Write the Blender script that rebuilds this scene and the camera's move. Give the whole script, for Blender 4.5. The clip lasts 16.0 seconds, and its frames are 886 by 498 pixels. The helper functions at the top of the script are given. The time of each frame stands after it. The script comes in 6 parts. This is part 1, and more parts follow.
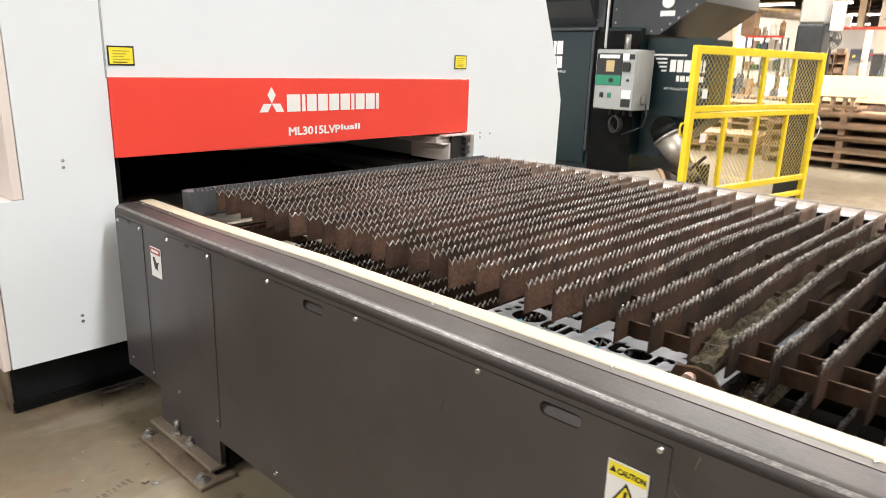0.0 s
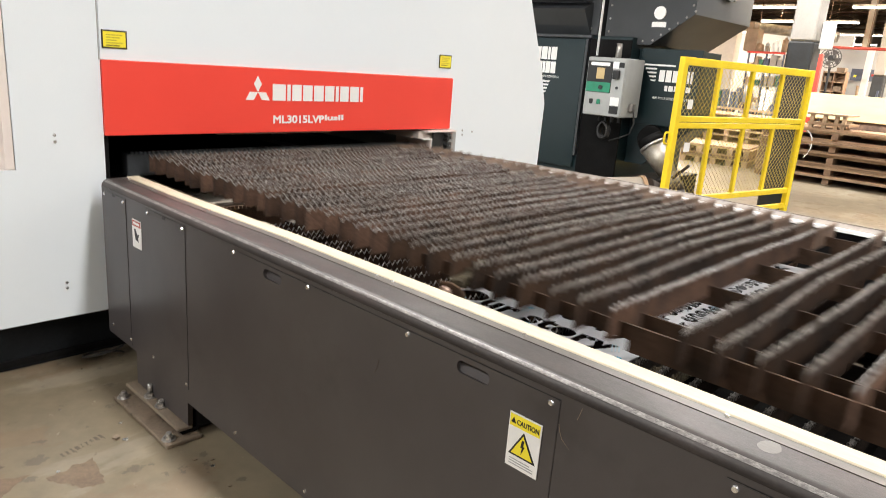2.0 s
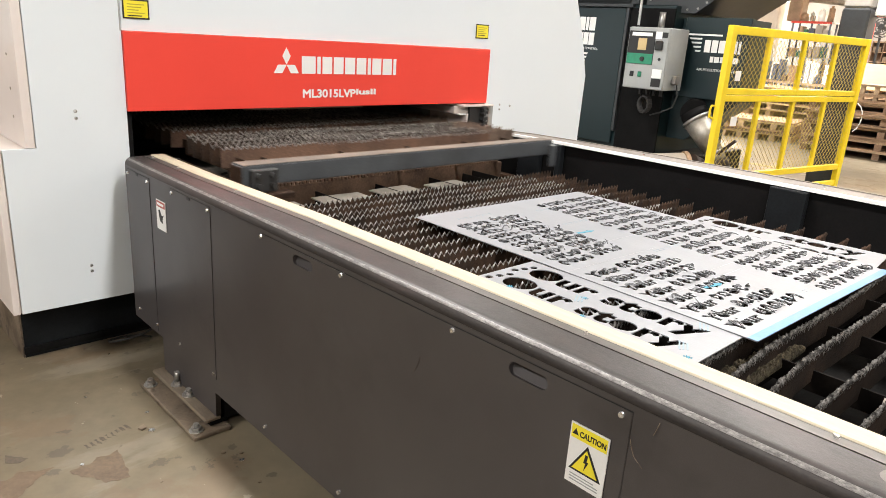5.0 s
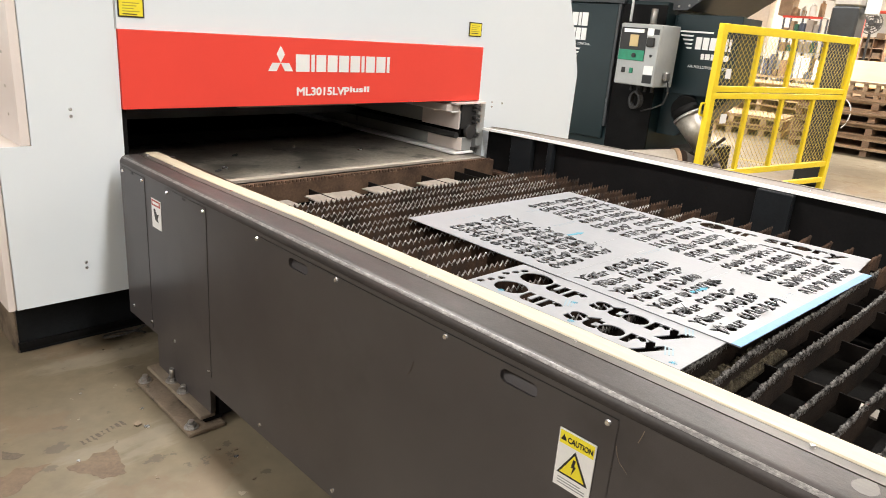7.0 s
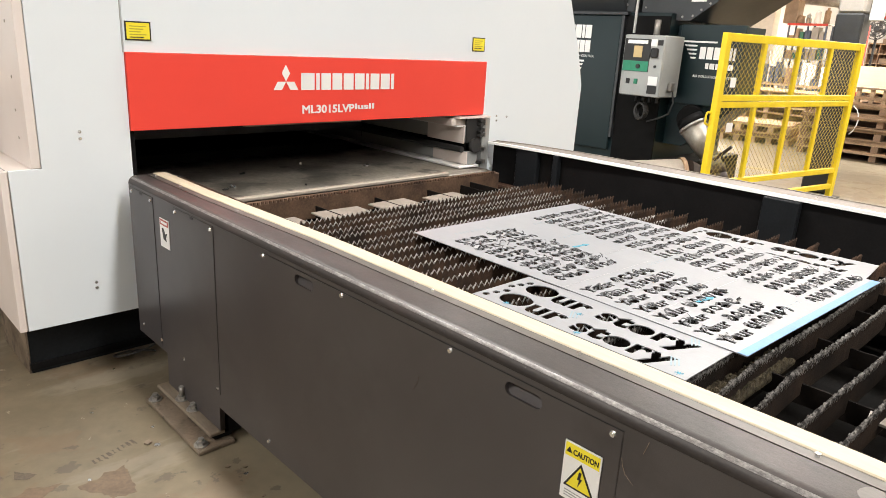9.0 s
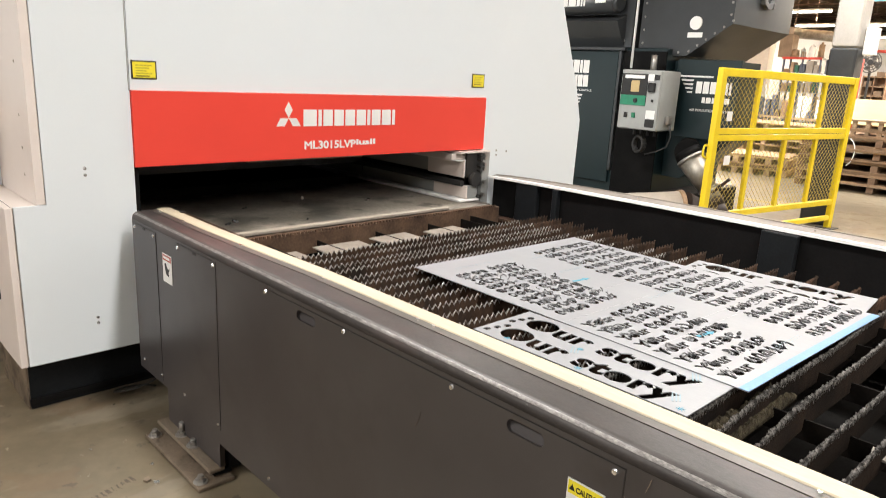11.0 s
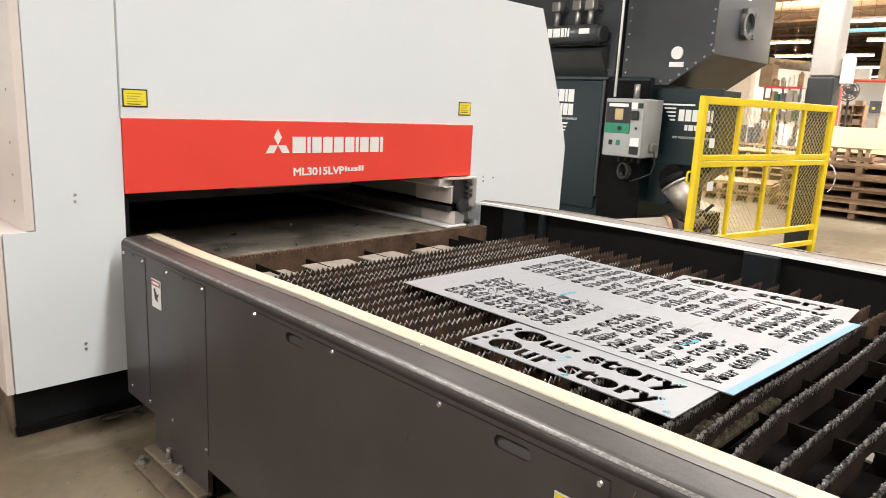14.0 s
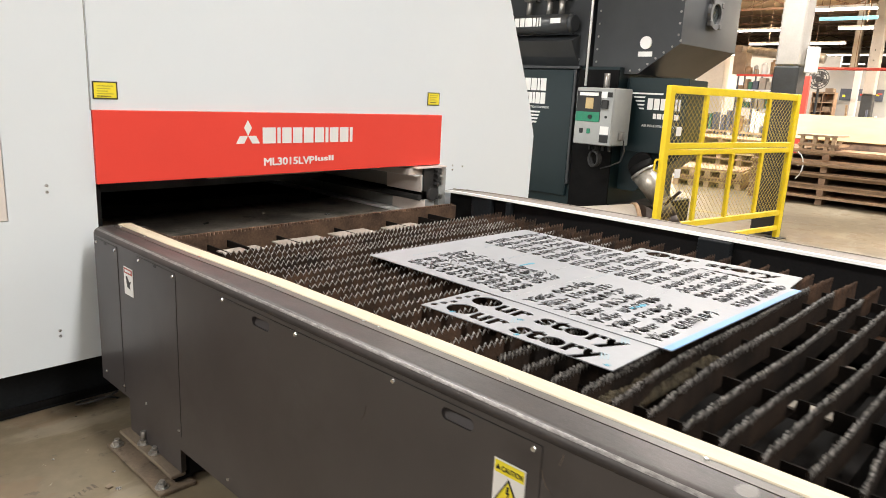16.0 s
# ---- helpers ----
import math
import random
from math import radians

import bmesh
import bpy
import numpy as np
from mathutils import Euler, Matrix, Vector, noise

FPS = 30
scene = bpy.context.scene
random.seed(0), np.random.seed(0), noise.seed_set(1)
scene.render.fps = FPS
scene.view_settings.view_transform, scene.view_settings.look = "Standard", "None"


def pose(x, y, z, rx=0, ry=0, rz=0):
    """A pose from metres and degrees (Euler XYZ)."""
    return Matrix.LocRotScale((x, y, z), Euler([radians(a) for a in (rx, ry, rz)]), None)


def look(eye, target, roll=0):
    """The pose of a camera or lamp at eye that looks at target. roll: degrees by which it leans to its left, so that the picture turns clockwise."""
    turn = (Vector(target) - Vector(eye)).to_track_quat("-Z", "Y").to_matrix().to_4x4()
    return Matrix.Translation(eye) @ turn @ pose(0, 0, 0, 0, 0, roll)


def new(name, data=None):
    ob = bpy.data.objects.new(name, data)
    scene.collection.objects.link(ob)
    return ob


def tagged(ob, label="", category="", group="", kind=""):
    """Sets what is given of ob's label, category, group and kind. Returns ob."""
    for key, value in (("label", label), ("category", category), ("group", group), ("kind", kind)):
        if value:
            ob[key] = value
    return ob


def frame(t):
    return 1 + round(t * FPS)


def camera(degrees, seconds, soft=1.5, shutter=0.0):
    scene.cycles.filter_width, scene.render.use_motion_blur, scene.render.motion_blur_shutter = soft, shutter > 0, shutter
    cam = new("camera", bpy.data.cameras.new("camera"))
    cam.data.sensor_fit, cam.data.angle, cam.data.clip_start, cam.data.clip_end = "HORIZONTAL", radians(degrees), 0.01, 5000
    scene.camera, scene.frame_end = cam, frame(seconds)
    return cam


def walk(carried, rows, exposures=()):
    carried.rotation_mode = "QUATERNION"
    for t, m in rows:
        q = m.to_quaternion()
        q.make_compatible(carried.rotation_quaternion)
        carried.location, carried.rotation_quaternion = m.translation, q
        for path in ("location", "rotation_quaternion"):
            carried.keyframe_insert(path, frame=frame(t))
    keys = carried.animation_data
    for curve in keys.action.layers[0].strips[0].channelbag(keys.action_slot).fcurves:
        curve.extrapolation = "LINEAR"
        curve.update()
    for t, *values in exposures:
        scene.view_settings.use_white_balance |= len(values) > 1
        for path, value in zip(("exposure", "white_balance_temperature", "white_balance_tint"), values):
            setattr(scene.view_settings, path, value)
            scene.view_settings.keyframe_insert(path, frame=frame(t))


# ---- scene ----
cam = camera(65.7, 16.0, soft=0.8, shutter=0.9)
PATH = [
    (0, (-1.075, -2.954, 1.506), (0.333, -1.636, 0.978), 1.8),
    (0.5, (-1.118, -3.042, 1.514), (0.299, -1.722, 1.013), 3.7),
    (1, (-1.093, -3.162, 1.521), (0.274, -1.776, 1.063), 2.5),
    (1.5, (-1.097, -3.191, 1.494), (0.286, -1.825, 1.022), 2.4),
    (2, (-1.098, -3.193, 1.498), (0.309, -1.871, 0.974), 4.4),
    (2.5, (-1.106, -3.195, 1.515), (0.276, -1.855, 0.97), 5.0),
    (3, (-1.103, -3.186, 1.512), (0.251, -1.814, 0.976), 5.0),
    (3.5, (-1.067, -3.177, 1.52), (0.258, -1.788, 0.957), 5.9),
    (4, (-1.012, -3.162, 1.52), (0.252, -1.726, 0.936), 5.2),
    (4.5, (-1.004, -3.075, 1.499), (0.307, -1.686, 0.904), 3.9),
    (4.7, (-0.995, -3.036, 1.462), (0.338, -1.667, 0.871), 3.7),
    (6.8, (-1.026, -3.041, 1.517), (0.315, -1.694, 0.893), 4.4),
    (7, (-1.022, -3.047, 1.517), (0.329, -1.709, 0.897), 4.5),
    (7.5, (-1.022, -3.059, 1.52), (0.314, -1.707, 0.897), 3.2),
    (8, (-1.02, -3.062, 1.522), (0.308, -1.697, 0.912), 2.9),
    (8.5, (-1.017, -3.062, 1.519), (0.314, -1.693, 0.925), 3.0),
    (10.8, (-1.028, -3.079, 1.545), (0.324, -1.7, 1.025), 3.3),
    (11, (-1.029, -3.071, 1.539), (0.321, -1.682, 1.043), 3.0),
    (11.5, (-1.036, -3.085, 1.539), (0.315, -1.69, 1.061), 2.8),
    (12, (-1.045, -3.093, 1.537), (0.318, -1.705, 1.068), 2.6),
    (12.5, (-1.057, -3.096, 1.539), (0.299, -1.699, 1.083), 2.4),
    (13, (-1.053, -3.103, 1.53), (0.3, -1.699, 1.086), 2.3),
    (13.5, (-1.056, -3.105, 1.53), (0.311, -1.71, 1.099), 2.6),
    (14, (-1.052, -3.102, 1.526), (0.332, -1.719, 1.113), 2.8),
    (14.5, (-1.049, -3.103, 1.529), (0.361, -1.746, 1.118), 2.9),
    (15, (-1.05, -3.106, 1.529), (0.369, -1.758, 1.114), 3.2),
    (15.5, (-1.049, -3.115, 1.533), (0.378, -1.789, 1.082), 3.6),
    (16, (-1.08, -3.231, 1.552), (0.338, -1.894, 1.106), 2.8),
]
EXPOSURES = [(0, 0.30, 6350, 10), (0.5, 0.33, 6350, 10), (1, 0.25, 6350, 10), (2, 0.19, 6350, 10), (3, 0.31, 6350, 10), (3.5, 0.30, 6380, 10), (4.5, 0.18, 6400, 10), (8.5, 0.18, 6500, 10), (11, 0.12, 6500, 10), (12.5, 0.06, 6500, 10), (16, 0.07, 6480, 10)]
walk(cam, [(t, look(eye, target, roll)) for t, eye, target, roll in PATH], EXPOSURES)


# ---- light ----
world = bpy.data.worlds.new("hall_ambient")
scene.world = world
world.use_nodes = True
world.node_tree.nodes["Background"].inputs[0].default_value = (0.9, 0.93, 1.0, 1)
world.node_tree.nodes["Background"].inputs[1].default_value = 0.3
LAMP_Z = 5.2
LAMP_ROWS = [(-5.0, -6.0, 270), (-5.0, 0.0, 350), (0.6, -9.0, 260), (0.6, -4.2, 265), (0.6, 1.0, 430), (6.5, -6.0, 150), (6.5, -0.5, 400), (6.5, 5.0, 390), (12.5, -3.0, 900), (12.5, 4.0, 900)]
for lx, ly, power in LAMP_ROWS:
    lamp = bpy.data.lights.new("tube_light", "AREA")
    lamp.shape, lamp.size, lamp.size_y = "RECTANGLE", 0.5, 2.4
    lamp.energy, lamp.color = power, (1.0, 0.965, 0.925)
    new("tube_light", lamp).matrix_world = pose(lx, ly, LAMP_Z - 0.08)
for lx, ly in ((20.4, -2.2), (20.4, 8.2), (25.4, 3.2), (25.4, 12.0), (31.0, 8.2)):
    lamp = bpy.data.lights.new("far_tube_light", "AREA")
    lamp.shape, lamp.size, lamp.size_y = "RECTANGLE", 0.5, 2.6
    lamp.energy, lamp.color = 1300.0, (1.0, 0.86, 0.68)
    new("far_tube_light", lamp).matrix_world = pose(lx, ly, 4.1)
    lamp = bpy.data.lights.new("far_tube_uplight", "AREA")
    lamp.shape, lamp.size, lamp.size_y = "RECTANGLE", 0.3, 2.0
    lamp.energy, lamp.color = 520.0, (1.0, 0.86, 0.68)
    new("far_tube_uplight", lamp).matrix_world = pose(lx, ly, 4.45, 180)


# ---- materials ----
def mat(name, c1, c2=None, rough=0.5, metal=0.0, s1=3.0, s2=60.0, fine=0.12, bump=0.15, rvar=0.15, rand=0.0, stretch=(1, 1, 1), ramp=(0.38, 0.66), dist=0.002):
    m = bpy.data.materials.new(name)
    m.use_nodes = True
    nt = m.node_tree
    n, l = nt.nodes, nt.links
    bs = n["Principled BSDF"]
    tc, mp = n.new("ShaderNodeTexCoord"), n.new("ShaderNodeMapping")
    mp.inputs["Scale"].default_value = stretch
    l.new(tc.outputs["Object"], mp.inputs["Vector"])
    vec = mp.outputs["Vector"]
    oi = n.new("ShaderNodeObjectInfo")
    if rand:
        add = n.new("ShaderNodeVectorMath")
        add.operation = "MULTIPLY_ADD"
        comb = n.new("ShaderNodeCombineXYZ")
        for k in range(3):
            l.new(oi.outputs["Random"], comb.inputs[k])
        add.inputs[1].default_value = (37.0, 53.0, 71.0)
        l.new(comb.outputs[0], add.inputs[0])
        l.new(vec, add.inputs[2])
        vec = add.outputs[0]
    a, b = n.new("ShaderNodeTexNoise"), n.new("ShaderNodeTexNoise")
    for t, sc in ((a, s1), (b, s2)):
        t.inputs["Scale"].default_value, t.inputs["Detail"].default_value, t.inputs["Roughness"].default_value = sc, 6.0, 0.62
        l.new(vec, t.inputs["Vector"])
    cr = n.new("ShaderNodeValToRGB")
    cr.color_ramp.elements[0].position, cr.color_ramp.elements[1].position = ramp
    cr.color_ramp.elements[0].color = (*c1, 1)
    cr.color_ramp.elements[1].color = (*(c2 or tuple(v * 0.8 for v in c1)), 1)
    l.new(a.outputs["Fac"], cr.inputs["Fac"])
    mr = n.new("ShaderNodeMapRange")
    mr.inputs["From Min"].default_value, mr.inputs["From Max"].default_value = 0.3, 0.7
    mr.inputs["To Min"].default_value, mr.inputs["To Max"].default_value = 1 - fine, 1 + fine
    l.new(b.outputs["Fac"], mr.inputs["Value"])
    mul = n.new("ShaderNodeVectorMath")
    mul.operation = "SCALE"
    l.new(cr.outputs["Color"], mul.inputs[0])
    l.new(mr.outputs["Result"], mul.inputs["Scale"])
    col = mul.outputs[0]
    if rand:
        rr = n.new("ShaderNodeMapRange")
        rr.inputs["To Min"].default_value, rr.inputs["To Max"].default_value = 1 - rand, 1 + rand
        l.new(oi.outputs["Random"], rr.inputs["Value"])
        m2 = n.new("ShaderNodeVectorMath")
        m2.operation = "SCALE"
        l.new(col, m2.inputs[0])
        l.new(rr.outputs["Result"], m2.inputs["Scale"])
        col = m2.outputs[0]
    l.new(col, bs.inputs["Base Color"])
    rm = n.new("ShaderNodeMapRange")
    rm.inputs["To Min"].default_value, rm.inputs["To Max"].default_value = max(0.03, rough - rvar), min(1.0, rough + rvar)
    l.new(a.outputs["Fac"], rm.inputs["Value"])
    l.new(rm.outputs["Result"], bs.inputs["Roughness"])
    bs.inputs["Metallic"].default_value = metal
    if bump:
        bu = n.new("ShaderNodeBump")
        bu.inputs["Strength"].default_value, bu.inputs["Distance"].default_value = bump, dist
        l.new(b.outputs["Fac"], bu.inputs["Height"])
        l.new(bu.outputs["Normal"], bs.inputs["Normal"])
    return m


def layer(m, color, scale, lo, hi, amount=1.0, stretch=(1, 1, 1), shift=0.0, detail=6.0, rough=None):
    """Marks of another colour over a material: patches, scuffs or stains with edges of their own."""
    n, l = m.node_tree.nodes, m.node_tree.links
    bs = n["Principled BSDF"]
    tc, mp, ns, mr, mx = n.new("ShaderNodeTexCoord"), n.new("ShaderNodeMapping"), n.new("ShaderNodeTexNoise"), n.new("ShaderNodeMapRange"), n.new("ShaderNodeMixRGB")
    mp.inputs["Scale"].default_value, mp.inputs["Location"].default_value = stretch, (shift, shift * 0.7, shift * 1.3)
    l.new(tc.outputs["Object"], mp.inputs["Vector"])
    l.new(mp.outputs["Vector"], ns.inputs["Vector"])
    ns.inputs["Scale"].default_value, ns.inputs["Detail"].default_value, ns.inputs["Roughness"].default_value = scale, detail, 0.6
    mr.inputs["From Min"].default_value, mr.inputs["From Max"].default_value, mr.inputs["To Max"].default_value = lo, hi, amount
    l.new(ns.outputs["Fac"], mr.inputs["Value"])
    l.new(mr.outputs["Result"], mx.inputs[0])
    l.new(bs.inputs["Base Color"].links[0].from_socket, mx.inputs[1])
    mx.inputs[2].default_value = (*color, 1)
    l.new(mx.outputs[0], bs.inputs["Base Color"])
    if rough is not None:
        rx = n.new("ShaderNodeMixRGB")
        l.new(mr.outputs["Result"], rx.inputs[0])
        l.new(bs.inputs["Roughness"].links[0].from_socket, rx.inputs[1])
        rx.inputs[2].default_value = (rough, rough, rough, 1)
        l.new(rx.outputs[0], bs.inputs["Roughness"])
    return m


def glow(name, color, strength):
    m = mat(name, color, bump=0)
    bs = m.node_tree.nodes["Principled BSDF"]
    bs.inputs["Emission Color"].default_value = (*color, 1)
    bs.inputs["Emission Strength"].default_value = strength
    return m


def slat_mat(name, rust, rust2, slag, slag2, low, high):
    """Rusty steel whose toothed top is caked with grey slag."""
    m = mat(name, rust, rust2, 0.75, 0.15, 5.0, 120.0, 0.3, 0.5, 0.12, rand=0.22)
    nt = m.node_tree
    n, l = nt.nodes, nt.links
    bs = n["Principled BSDF"]
    under = bs.inputs["Base Color"].links[0].from_socket
    tc, sep = n.new("ShaderNodeTexCoord"), n.new("ShaderNodeSeparateXYZ")
    l.new(tc.outputs["Object"], sep.inputs[0])
    ns = n.new("ShaderNodeTexNoise")
    ns.inputs["Scale"].default_value, ns.inputs["Detail"].default_value = 45.0, 5.0
    l.new(tc.outputs["Object"], ns.inputs["Vector"])
    ad = n.new("ShaderNodeMath")
    ad.operation = "MULTIPLY_ADD"
    ad.inputs[1].default_value = 0.05
    l.new(ns.outputs["Fac"], ad.inputs[0])
    l.new(sep.outputs["Z"], ad.inputs[2])
    mr = n.new("ShaderNodeMapRange")
    mr.inputs["From Min"].default_value, mr.inputs["From Max"].default_value = low, high
    l.new(ad.outputs[0], mr.inputs["Value"])
    sl = n.new("ShaderNodeMixRGB")
    sl.inputs[1].default_value, sl.inputs[2].default_value = (*slag, 1), (*slag2, 1)
    n2 = n.new("ShaderNodeTexNoise")
    n2.inputs["Scale"].default_value = 130.0
    l.new(tc.outputs["Object"], n2.inputs["Vector"])
    l.new(n2.outputs["Fac"], sl.inputs[0])
    mx = n.new("ShaderNodeMixRGB")
    l.new(mr.outputs["Result"], mx.inputs[0])
    l.new(under, mx.inputs[1])
    l.new(sl.outputs[0], mx.inputs[2])
    l.new(mx.outputs[0], bs.inputs["Base Color"])
    for key, lo, hi in (("Metallic", 0.1, 0.75), ("Roughness", 0.78, 0.42)):
        r = n.new("ShaderNodeMapRange")
        r.inputs["To Min"].default_value, r.inputs["To Max"].default_value = lo, hi
        l.new(mr.outputs["Result"], r.inputs["Value"])
        l.new(r.outputs["Result"], bs.inputs[key])
    return m


